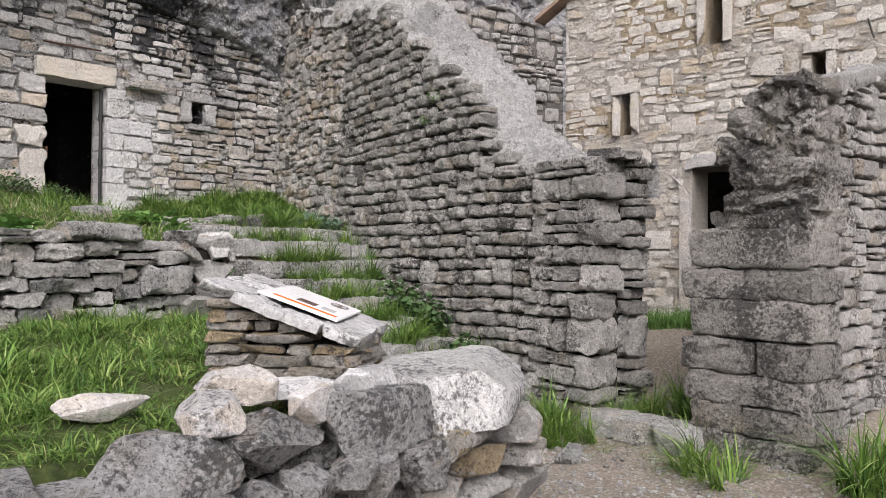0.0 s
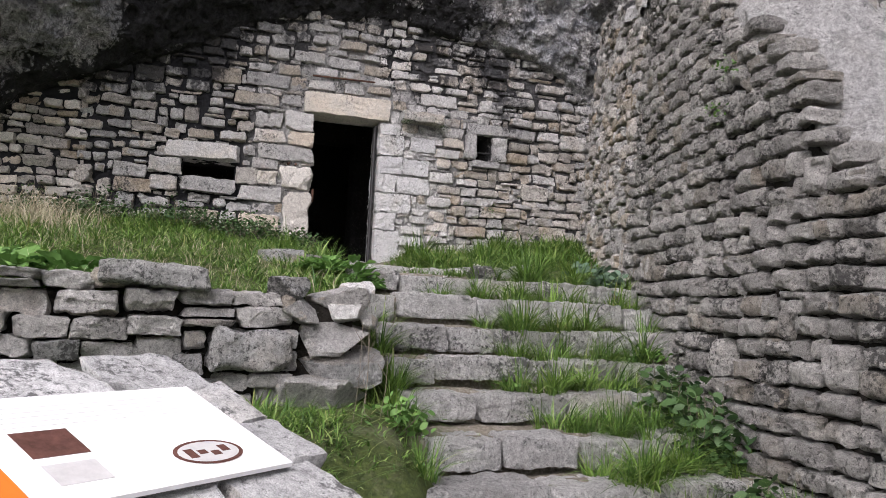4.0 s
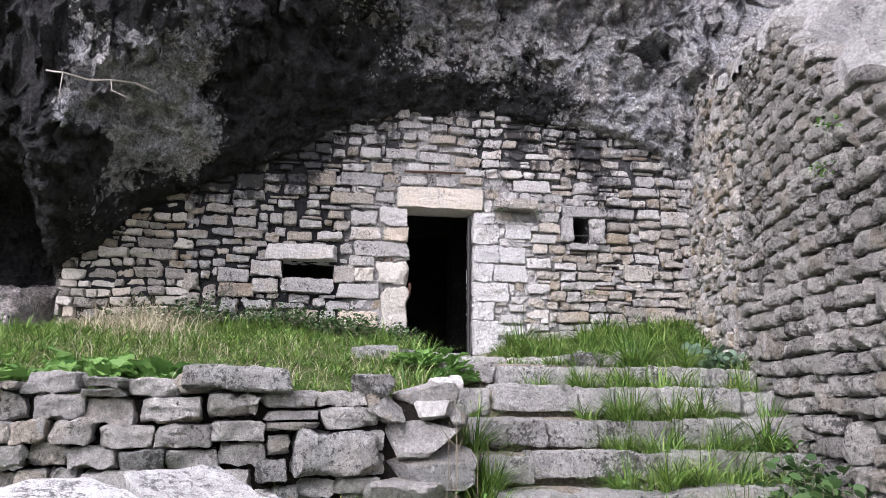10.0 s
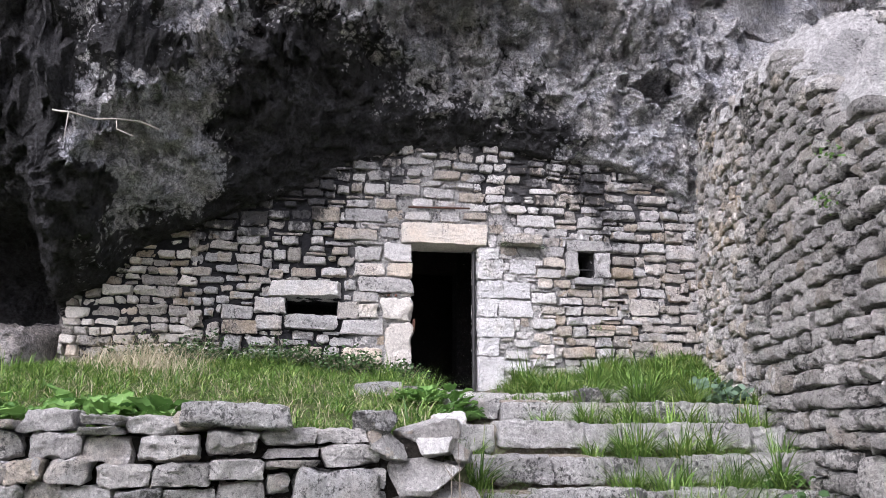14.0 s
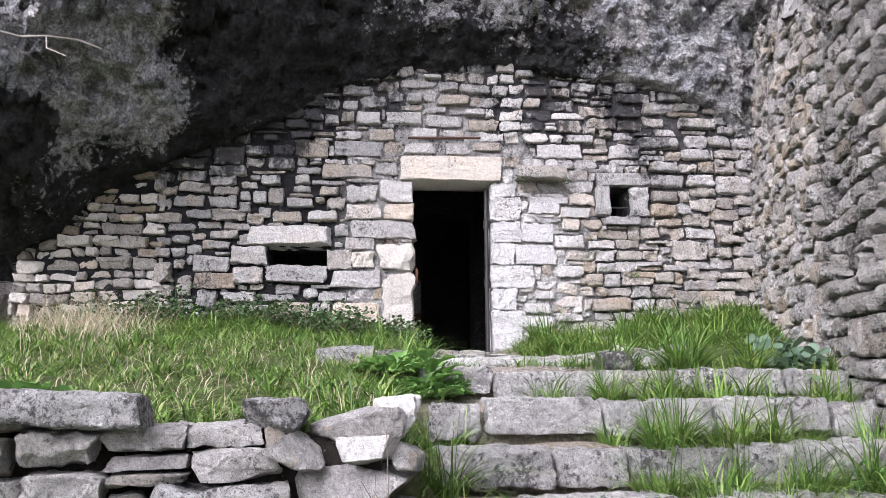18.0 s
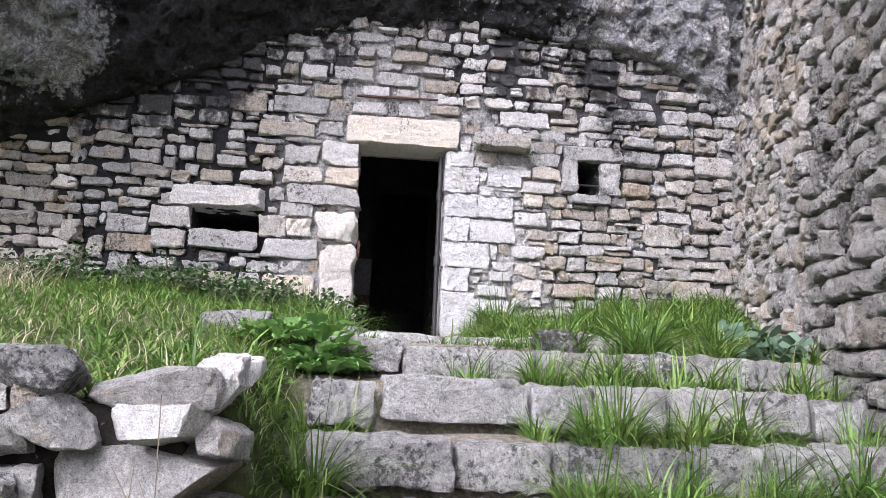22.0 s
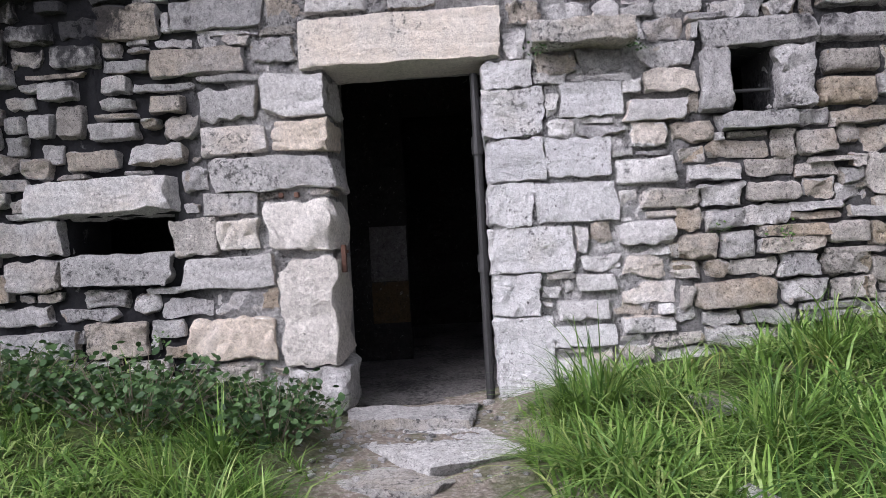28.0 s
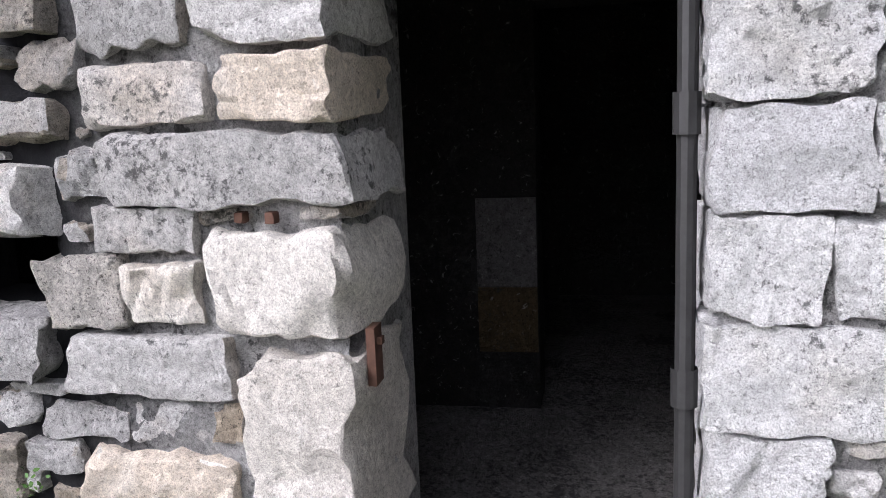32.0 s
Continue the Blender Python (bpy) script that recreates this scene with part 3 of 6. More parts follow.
def line(pts, v):
    return np.interp(v, [a for a, _ in pts], [b for _, b in pts])


def right_y(x):
    return np.interp(-np.asarray(x, float), [-a for a, _ in RIGHT_LINE], [b for _, b in RIGHT_LINE])


def blend(v, a, b):
    t = np.clip((v - a) / (b - a), 0, 1)
    return t * t * (3 - 2 * t)


def ground_z(x, y):
    x, y = np.asarray(x, float), np.asarray(y, float)
    path = -0.05 + 0.20 * blend(y, 5.6, 6.6) + 0.5 * blend(y, 6.5, 10.5)
    shelf = 0.70 + 0.09 * np.clip(-2.6 - x, 0, 3.4)
    shelf = shelf - 0.30 * blend(y, 3.5, 4.1) * blend(x, -5.6, -4.8)
    edge = np.interp(y, [-9, 0.5, 3.0, 3.6, 4.7], [-1.9, -2.55, -2.65, -3.0, -4.5])
    low = path + (shelf - path) * blend(edge - x, 0.0, 0.3)
    rise = np.full_like(x + y, -0.05)
    last = -0.05
    for sx, sz in STEPS:
        rise = rise + (sz - last) * blend(sx - 0.06 - x, 0.0, 0.08)
        last = sz
    foot = line(FACADE_FOOT, y)
    slope = 1.91 + (foot - 1.91) * np.clip((-8.0 - x) / 3.3, 0, 1)
    rise = np.where(x < -7.83, np.minimum(rise, 1.91) - 1.91 + slope, rise) - 0.03
    terrace = 1.60 + (foot - 1.60) * np.clip((-6.3 - x) / 5.0, 0, 1)
    left = np.where(x < -6.3, terrace, low)
    side = blend(y, 4.35, 4.6)
    stair = left * (1 - side) + rise * side
    inside = blend(y - right_y(x), 0.1, 0.3)
    return np.where(x < -4.0, stair * (1 - inside) + path * inside, np.where(y > 4.6, path, low))


# ---- ground ----
gx = np.concatenate([[-60, -40, -25, -17], np.arange(-14.2, 1.6, 0.06), np.arange(1.7, 6, 0.4), [8, 12, 20, 40, 60]])
gy = np.concatenate([[-60, -40, -20, -10], np.arange(-4, 11.6, 0.06), [13, 16, 20, 40, 60]])
GX, GY = np.meshgrid(gx, gy, indexing="ij")
gp = np.stack([GX.ravel(), GY.ravel(), ground_z(GX, GY).ravel()], 1)
gp[:, 2] += 0.035 * fbm(np.stack([gp[:, 0] * 2.2, gp[:, 1] * 2.2, 0 * gp[:, 0]], 1), 4)
room = (gp[:, 0] < -11.9)
gp[room, 2] = np.minimum(gp[room, 2], 2.06)
ny = len(gy)
cells = [[i * ny + j, (i + 1) * ny + j, (i + 1) * ny + j + 1, i * ny + j + 1] for i in range(len(gx) - 1) for j in range(ny - 1)]
ground = part("ground", (gp, cells), M_GROUND)
tagged(ground, "trodden stony earth and turf below the ruins", "ground", kind="structure")

# ---- cliff ----


def cliff():
    ys = np.concatenate([np.linspace(-8, -1.5, 30)[:-1], np.linspace(-1.5, 9.6, 330), np.linspace(9.7, 28, 80)])
    edge, foot = line(ROCK_EDGE, ys), line(FACADE_FOOT, ys)
    wall = facade_x(ys)
    over = np.interp(ys, [-8, 0.5, 2, 5, 8, 9.5, 12, 17], [1.3, 1.25, 1.1, 0.7, 0.3, 0.15, -0.5, -1.0])
    high = np.interp(ys, [-8, 0.5, 2, 5, 8, 9.5, 12, 17], [2.6, 2.6, 2.5, 2.0, 1.1, 0.6, -0.5, -2.0])
    cave = blend(0.75 - ys, 0.0, 0.35)
    prof = []
    for i in range(len(ys)):
        c = cave[i]
        e = edge[i]
        plain_rows = [(-0.65, e - 0.9), (-0.6, e - 0.5), (-0.5, e - 0.2), (-0.25, e - 0.02), (0.08, e + 0.05), (0.35 * over[i] + 0.08, e + 0.35), (0.8 * over[i] + 0.05, e + 0.95), (over[i] + 0.15, e + 1.5)]
        cave_rows = [(1.1, 1.9), (0.75, 2.35), (0.2, 2.8), (-1.2, 3.05), (-1.4, 3.7), (-0.5, 4.1), (0.5, 4.22), (1.0, 5.0)]
        rows = [((1 - c) * a[0] + c * b[0], (1 - c) * a[1] + c * b[1]) for a, b in zip(plain_rows, cave_rows)]
        rows += [((over[i] + high[i]) / 2 + 0.1, 7.4), (high[i], 9.5), (high[i] + 0.3, 12.0), (high[i] - 1.0, 15.0)]
        prof.append([(wall[i] + a, z) for a, z in rows])
    prof = np.array(prof)
    nv = 190
    s = np.linspace(0, prof.shape[1] - 1, prof.shape[1])
    dense = np.concatenate([np.linspace(0, 8, 130), np.linspace(8.05, prof.shape[1] - 1, nv - 130)])
    P = np.zeros((len(ys), nv, 3))
    for i in range(len(ys)):
        P[i, :, 0] = np.interp(dense, s, prof[i, :, 0])
        P[i, :, 1] = ys[i]
        P[i, :, 2] = np.interp(dense, s, prof[i, :, 1])
    p = P.reshape(-1, 3)
    fade = np.maximum(np.clip(np.tile(dense, len(ys)) / 4.5 - 0.5, 0.12, 1), 0.45 * np.repeat(cave, nv))[:, None]
    d = fbm(p * 0.55, 5, 0.55)
    r = 1 - np.abs(fbm(p * 1.3 + 40, 4, 0.5))
    disp = np.stack([0.36 * d + 0.20 * r - 0.14, 0.12 * fbm(p * 1.1 + 7, 3), 0.16 * fbm(p * 1.0 + 90, 4)], 1)
    p = p + disp * fade
    crag = np.abs(fbm(p * 2.6 + 11, 4, 0.62))
    p[:, 0] += (0.22 * crag - 0.09) * fade[:, 0]
    p[:, 2] += 0.09 * fbm(p * 4.0 + 23, 4, 0.65) * fade[:, 0]
    p[:, 1] += 0.06 * fbm(p * 5.0 + 61, 3, 0.65) * fade[:, 0]
    rough = 1 - np.abs(value_noise(p * 5.5 + 3)) * 2 + 0.5 * (1 - np.abs(value_noise(p * 11.0 + 8)) * 2)
    p[:, 0] += 0.075 * rough * fade[:, 0]
    p[:, 2] -= 0.05 * rough * fade[:, 0]
    hole = np.linalg.norm((p - [-11.0, 8.40, 6.40]) * [0.3, 0.85, 1.5], axis=1)
    p[:, 0] -= 0.9 * np.exp(-((hole / 0.21) ** 4))
    f = [[i * nv + j, (i + 1) * nv + j, (i + 1) * nv + j + 1, i * nv + j + 1] for i in range(len(ys) - 1) for j in range(nv - 1)]
    return p, f


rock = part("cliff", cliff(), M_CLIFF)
tagged(rock, "overhanging limestone cliff streaked black with algae", "cliff", kind="structure")

# ---- walls ----


def lay(parent, place, u0, u1, bottom, top, mats, rows=(0.10, 0.2), widths=(0.16, 0.42), depth=0.22, gap=0.012, taken=(), near=None, limit=300, name="stone",
        proud=0.03, wave=0.03, edge=0.35, jit=0.08, amp=0.06, seg=(5, 2, 3), skew=0.0, seed=1, thin=0.15, jump=0.13, cuts=2, rest_mat=None, chip=(0.62, 0.9), gap_at=None, pillow=0.0, open_by=0.0, fill=None, least=0.035):
    """Fills a wall between the heights bottom(u) and top(u) with rough courses of stone, round the boxes taken (u, z, width, height)."""
    rng = np.random.default_rng(seed)
    us = np.linspace(u0, u1, 60)
    z = min(bottom(u) for u in us) - rows[0]
    zmax = max(top(u) for u in us)
    made, rest = 0, Pile()
    boxes, tall = [], []
    while z < zmax:
        h = rng.uniform(*rows)
        u = u0 - rng.uniform(0, widths[0])
        while u < u1:
            w = rng.uniform(*widths) * (1.25 if h > 0.8 * rows[1] else 1.0)
            a, b = max(u, u0), min(u + w, u1)
            u += w
            lift = wave * math.sin(1.7 * u + 0.9 * z) + wave * 0.7 * math.sin(4.1 * u + 2.3 * z) + skew * (u - u0)
            parts = [(a, b, z + lift, z + h + lift)]
            if rng.uniform() < thin and h > 0.11:
                cut = rng.uniform(0.4, 0.6)
                parts = [(a, b, z + lift, z + lift + h * cut), (a, b, z + lift + h * cut, z + lift + h)]
            elif rng.uniform() < jump:
                parts = [(a, b, z + lift, z + lift + h * 1.75)]
                tall.append(parts[0])
            boxes += parts
        z += h
    jumpers = [((a + b) / 2, (c + d) / 2, b - a, d - c) for a, b, c, d in tall]
    tall = set(tall)
    cell = 0.02
    z_low = min(bottom(u) for u in us) - 0.1
    full = np.zeros((int((u1 - u0) / cell) + 1, int((zmax - z_low) / cell) + 2), bool)

    def cover(a, b, c, d):
        full[max(0, round((a - u0) / cell)) : max(0, round((b - u0) / cell)), max(0, round((c - z_low) / cell)) : max(0, round((d - z_low) / cell))] = True

    def set_stone(a, b, c, d):
        nonlocal made
        m = (a + b) / 2
        g = gap_at(m, (c + d) / 2) if gap_at else gap
        p, q = stone_shape(max(b - a - g - open_by, 0.03), depth, max(d - c - g, 0.03), seg, edge, jit, amp, cuts=cuts, chip=chip, pillow=pillow)
        (px, py), turn = place(m, (c + d) / 2)
        out = rng.uniform(-proud, proud) - depth / 2
        tilt = rng.uniform(-0.03, 0.03)
        p = p + np.stack([np.zeros(len(p)), np.zeros(len(p)), p[:, 0] * tilt], 1)
        p = p + [0, -out, 0]
        mat = mats(m, (c + d) / 2, rng) if callable(mats) else mats
        if (near is None or near[0] <= m <= near[1]) and made < limit:
            part(name, (p, q), mat, parent, at=(px, py, (c + d) / 2), rz=turn)
            made += 1
        else:
            rest.add(turn_z(p, turn) + [px, py, (c + d) / 2], q)

    for tu, tz, tw, th in taken:
        cover(tu - tw / 2, tu + tw / 2, tz - th / 2, tz + th / 2)
    for a, b, c, d in boxes:
        own = (a, b, c, d) in tall
        for tu, tz, tw, th in (taken if own else [*taken, *jumpers]):
            t0, t1, t2, t3 = tu - tw / 2, tu + tw / 2, tz - th / 2, tz + th / 2
            if a < t1 and b > t0 and c < t3 and d > t2:
                room_left = ((t0 - a, 0), (b - t1, 1), (t2 - c, 2), (d - t3, 3))
                best = max(room_left, key=lambda q: q[0] / ((b - a) if q[1] < 2 else (d - c)))
                a, b, c, d = [(a, t0, c, d), (t1, b, c, d), (a, b, c, t2), (a, b, t3, d)][best[1]]
            if b - a < 0.05 or d - c < 0.035:
                break
        m = (a + b) / 2
        lo, hi = bottom(m), top(m)
        c, d = max(c, lo - 0.06), min(d, hi + 0.03)
        if b - a < 0.05 or d - c < least:
            continue
        cover(a, b, c, d)
        set_stone(a, b, c, d)
    # small stones in what was left open
    for i in range(full.shape[0] - 3 if fill else 0):
        u = u0 + i * cell
        j0, j1 = round((bottom(u) - z_low) / cell), round((top(u) - z_low) / cell)
        for j in range(max(0, j0), min(j1, full.shape[1] - 2)):
            if full[i, j] or not fill(u, z_low + j * cell):
                continue
            n, k = 1, 1
            while n < 14 and i + n < full.shape[0] and not full[i + n, j]:
                n += 1
            while k < 7 and j + k < j1 and j + k < full.shape[1] and not full[i : i + n, j + k].any():
                k += 1
            if n >= 3 and k >= 3:
                full[i : i + n, j : j + k] = True
                set_stone(u, u + n * cell, z_low + j * cell, z_low + (j + k) * cell)
    if rest.n:
        ob = part(name + "s", rest.data(), rest_mat or (mats(u0 + 0.5, 2.5, rng) if callable(mats) else mats), parent)
        ob["kind"] = "stuff"
    return made


def slab_wall(place, us, bottom, top, front, thick):
    """A solid wall body whose face lies front metres behind the line, with a top that follows top(u)."""
    v, f = [], []
    for u in us:
        for off, zz in ((front, bottom(u)), (front, top(u)), (front + thick, top(u)), (front + thick, bottom(u))):
            (x, y), a = place(u, zz)
            nx, ny_ = math.sin(a), -math.cos(a)
            v.append((x - nx * off, y - ny_ * off, zz))
    for i in range(len(us) - 1):
        for k in range(4):
            f.append([4 * i + k, 4 * i + (k + 1) % 4, 4 * i + 4 + (k + 1) % 4, 4 * i + 4 + k])
    f.append([3, 2, 1, 0])
    f.append([4 * len(us) - 4 + k for k in range(4)])
    return v, f


def facade_place(u, z):
    # the face of the wall looks towards +x
    return (facade_x(u) + 0.0, u), FACADE_TURN


# openings: y0, y1, z0, z1
DOOR = (5.02, 5.90, 2.05, 4.10)
SLOT = (3.42, 4.06, 3.13, 3.35)
WINDOW = (7.29, 7.53, 3.73, 4.09)


def facade_top(u):
    return float(line(ROCK_EDGE, u)) + 0.12


def facade_foot(u):
    return float(line(FACADE_FOOT, u)) - 0.12


pile = Pile()
for u0, u1, lo, hi in ((0.95, SLOT[0], None, None), (SLOT[0], SLOT[1], None, SLOT[2] - 0.04), (SLOT[0], SLOT[1], SLOT[3], None), (SLOT[1], DOOR[0] - 0.02, None, None),
                       (DOOR[0] - 0.02, DOOR[1] + 0.02, DOOR[3] + 0.05, None), (DOOR[1] + 0.02, WINDOW[0], None, None), (WINDOW[0], WINDOW[1], None, WINDOW[2]),
                       (WINDOW[0], WINDOW[1], WINDOW[3], None), (WINDOW[1], 9.5, None, None)):
    b = (lambda u, lo=lo: lo if lo is not None else 1.9)
    t = (lambda u, hi=hi: hi if hi is not None else facade_top(u))
    v, f = slab_wall(facade_place, np.linspace(u0, u1, max(2, int((u1 - u0) / 0.15))), b, t, 0.075, 0.5)
    pile.add(np.array(v), f)
wall_facade = part("wall_facade", pile.data(), M_MORTAR, smooth=False)


def mortar_bed():
    """The uneven mortar face between the stones, nearly flush beside the door and raked out elsewhere."""
    us, zs_ = np.arange(0.95, 9.45, 0.03), np.arange(2.0, 5.62, 0.03)
    U, Z = np.meshgrid(us, zs_, indexing="ij")
    flush = blend(U, 3.9, 4.5) * (1 - blend(U, 6.6, 7.1)) * (1 - blend(Z, 4.6, 5.0))
    back = 0.05 - 0.032 * flush
    v = np.stack([facade_x(U) - back, U, Z], 2).reshape(-1, 3)
    v[:, 0] += 0.018 * fbm(v * 9, 4, 0.6)
    n = len(zs_)
    f = []
    for i in range(len(us) - 1):
        for k in range(n - 1):
            u, z = us[i] + 0.015, zs_[k] + 0.015
            if any(o[0] - 0.03 < u < o[1] + 0.03 and o[2] - 0.05 < z < o[3] + 0.04 for o in (DOOR, SLOT, WINDOW)) or z > facade_top(u) or z < 1.95:
                continue
            f.append([i * n + k, (i + 1) * n + k, (i + 1) * n + k + 1, i * n + k + 1])
    return v, f


part("mortar", mortar_bed(), M_MORTAR, wall_facade, "rough lime mortar between the stones")
tagged(wall_facade, "rubble stone front wall closing the cave under the rock", "wall", kind="structure")

# each stone: y, z, width, height
JAMB_LEFT = ((4.83, 3.98, 0.36, 0.24), (4.86, 3.75, 0.32, 0.19), (4.67, 3.54, 0.71, 0.2), (4.83, 3.24, 0.40, 0.31), (4.86, 2.74, 0.34, 0.62), (4.39, 2.98, 0.54, 0.19), (4.40, 2.6, 0.52, 0.26),
             (4.47, 3.75, 0.40, 0.17), (4.44, 3.96, 0.36, 0.2), (4.42, 3.38, 0.34, 0.13), (4.46, 3.2, 0.26, 0.19), (4.88, 2.28, 0.36, 0.28))
SLOT_STONES = ((4.2, 3.21, 0.28, 0.22), (3.73, 3.03, 0.66, 0.19), (3.68, 3.46, 0.9, 0.22), (3.22, 3.24, 0.4, 0.2), (3.22, 3.02, 0.34, 0.18), (2.82, 3.14, 0.38, 0.17), (2.86, 2.96, 0.45, 0.18),
               (4.26, 4.21, 0.55, 0.16), (4.4, 4.48, 0.54, 0.18), (3.87, 4.47, 0.36, 0.2), (3.22, 2.6, 0.48, 0.18), (3.7, 2.62, 0.38, 0.21))
JAMB_RIGHT = ((6.04, 4.02, 0.28, 0.15), (6.07, 3.80, 0.35, 0.28), (6.07, 3.53, 0.33, 0.24), (6.03, 3.28, 0.26, 0.24), (6.40, 3.28, 0.46, 0.22), (6.14, 3.02, 0.48, 0.25), (6.51, 3.85, 0.36, 0.19),
              (6.42, 3.53, 0.36, 0.22), (6.04, 2.77, 0.27, 0.24), (6.07, 2.42, 0.33, 0.44), (6.41, 2.52, 0.36, 0.12))
WINDOW_STONES = ((7.42, 3.68, 0.46, 0.1), (7.20, 3.91, 0.18, 0.36), (7.63, 3.91, 0.2, 0.36), (7.45, 4.17, 0.64, 0.15), (8.21, 3.34, 0.42, 0.23), (8.5, 2.77, 0.4, 0.22), (6.86, 3.77, 0.34, 0.13),
                 (6.95, 3.93, 0.3, 0.13), (6.72, 4.5, 0.53, 0.17))
OVER_DOOR = ((5.24, 5.38, 0.23, 0.07), (6.32, 5.44, 0.22, 0.1), (6.46, 5.21, 0.29, 0.12), (5.48, 5.1, 0.38, 0.14), (5.03, 5.11, 0.2, 0.13), (4.5, 4.85, 0.29, 0.18), (4.92, 4.86, 0.43, 0.17), (5.37, 4.83, 0.45, 0.16),
             (5.73, 4.95, 0.24, 0.1), (5.82, 4.79, 0.37, 0.16), (5.14, 4.68, 0.32, 0.14), (5.46, 4.68, 0.3, 0.11), (4.09, 4.82, 0.18, 0.13), (4.29, 4.64, 0.33, 0.12), (4.66, 4.65, 0.32, 0.16), (5.1, 4.5, 0.4, 0.14),
             (5.52, 4.5, 0.29, 0.17), (5.87, 4.53, 0.35, 0.12), (3.54, 4.29, 0.31, 0.15), (4.72, 4.25, 0.27, 0.16))
RIGHT_STONES = ((6.84, 4.8, 0.3, 0.18), (6.94, 4.65, 0.34, 0.12), (7.48, 4.51, 0.37, 0.19), (7.91, 4.63, 0.49, 0.16), (8.38, 4.88, 0.5, 0.15), (8.08, 5.21, 0.33, 0.12), (8.34, 4.5, 0.37, 0.15), (7.95, 4.34, 0.35, 0.14),
                (8.39, 4.18, 0.35, 0.18), (8.81, 4.13, 0.49, 0.25), (7.98, 4.17, 0.42, 0.18), (7.94, 3.98, 0.36, 0.15), (7.92, 3.81, 0.35, 0.18), (7.74, 3.54, 0.23, 0.16), (7.49, 3.28, 0.31, 0.13), (8.61, 3.33, 0.21, 0.14),
                (7.89, 3.03, 0.24, 0.15), (7.26, 2.72, 0.46, 0.18), (8.87, 3.19, 0.3, 0.18), (9.03, 3.68, 0.33, 0.18))
LOW_STONES = ((3.31, 3.9, 0.18, 0.16), (3.62, 3.68, 0.33, 0.14), (3.75, 3.84, 0.32, 0.13), (4.07, 3.98, 0.23, 0.12), (4.01, 3.69, 0.35, 0.14), (3.78, 4.11, 0.19, 0.12), (3.43, 4.1, 0.22, 0.14), (3.41, 4.59, 0.19, 0.09),
              (6.49, 2.82, 0.23, 0.11), (6.41, 2.67, 0.34, 0.12), (6.78, 3.09, 0.34, 0.14), (6.8, 3.43, 0.35, 0.17), (6.77, 2.57, 0.29, 0.1))
LINTEL = (5.44, 4.26, 1.16, 0.29)
SHELF_SLAB = (6.46, 4.20, 0.58, 0.13)
taken = [*JAMB_LEFT, *SLOT_STONES, *JAMB_RIGHT, *WINDOW_STONES, *OVER_DOOR, *RIGHT_STONES, *LOW_STONES, LINTEL, SHELF_SLAB]
taken += [((a + b) / 2, (c + d) / 2, b - a, d - c) for a, b, c, d in (DOOR, SLOT, WINDOW)]


def hero(u, z, w, h, mat, depth=0.34, out=0.03, name="stone", edge=0.22, jit=0.045, amp=0.10, seg=(15, 8, 12), label="", cuts=3, grow=0.0):
    p, q = stone_shape(w - 0.010 + grow, depth, h - 0.010 + grow, seg, edge, jit, amp, cuts=2 * cuts, chip=(0.86, 0.97))
    (x, y), a = facade_place(u, z)
    p = p + [0, depth / 2 - out, 0]
    return part(name, (p, q), mat, wall_facade, label, at=(x, y, z), rz=a)


for k, s in enumerate(JAMB_LEFT):
    quoin = s[0] > 4.6
    hero(*s, M_CREAM if k in (1, 3, 4, 6, 10) else M_DRESSED if k in (0, 2, 5, 7, 9, 11) else M_FACADE if k > 4 else M_TAN if k == 1 else M_FACADE, depth=0.5 if quoin else 0.3, out=0.05 if quoin else 0.03)
for k, s in enumerate(SLOT_STONES):
    hero(*s, M_DRESSED if k == 2 else M_TAN if k in (0, 6) else M_FACADE, out=0.07 if k in (1, 2) else 0.03)
for k, s in enumerate(JAMB_RIGHT):
    hero(*s, M_WHITE, depth=0.5 if s[0] < 6.2 else 0.3, out=0.02, edge=0.1, jit=0.02, amp=0.05, cuts=1, grow=0.008)
for k, s in enumerate(WINDOW_STONES):
    hero(*s, M_FACADE if k < 4 else M_TAN if k < 6 else M_DRESSED, out=0.05 if k < 4 else 0.02, jit=0.04)
for k, s in enumerate(OVER_DOOR):
    hero(*s, M_FACADE if k % 5 else M_DRESSED, out=0.025, edge=0.5, jit=0.06, seg=(10, 4, 7), grow=-0.012)
for k, s in enumerate(RIGHT_STONES):
    hero(*s, M_FACADE if s[1] > 4.0 else M_TAN, out=0.03, edge=0.75, jit=0.06, seg=(10, 4, 7), grow=-0.014)
for k, s in enumerate(LOW_STONES):
    hero(*s, M_FACADE if s[0] < 5 else M_DRESSED, out=0.03, edge=0.55, jit=0.06, seg=(10, 4, 7), grow=-0.014 if s[0] < 5 else 0.0)
hero(*LINTEL, M_LINTEL, depth=0.5, out=0.06, name="lintel", edge=0.12, jit=0.015, amp=0.025, cuts=0, label="long pale cream door lintel")
hero(*SHELF_SLAB, M_FACADE, depth=0.5, out=0.20, name="ledge_slab", edge=0.4, cuts=2, label="thin projecting grey slab")


def facade_mat(u, z, rng):
    r = rng.uniform()
    if u > 6.9 and z < 4.1 + 0.25 * (u - 7):
        return M_TAN if r < 0.6 else M_FACADE
    if 5.9 < u < 6.9:
        return M_DRESSED if r < 0.7 else M_FACADE
    return M_FACADE if r < 0.86 else M_TAN


def facade_gap(u, z):
    """Joints: wide and black towards the overhang, close beside the door, open between the rounded stones of the far end."""
    if 5.9 < u < 6.9 and z < 4.3:
        return 0.010
    return 0.030 if u < 4.3 or z > 4.5 else 0.009


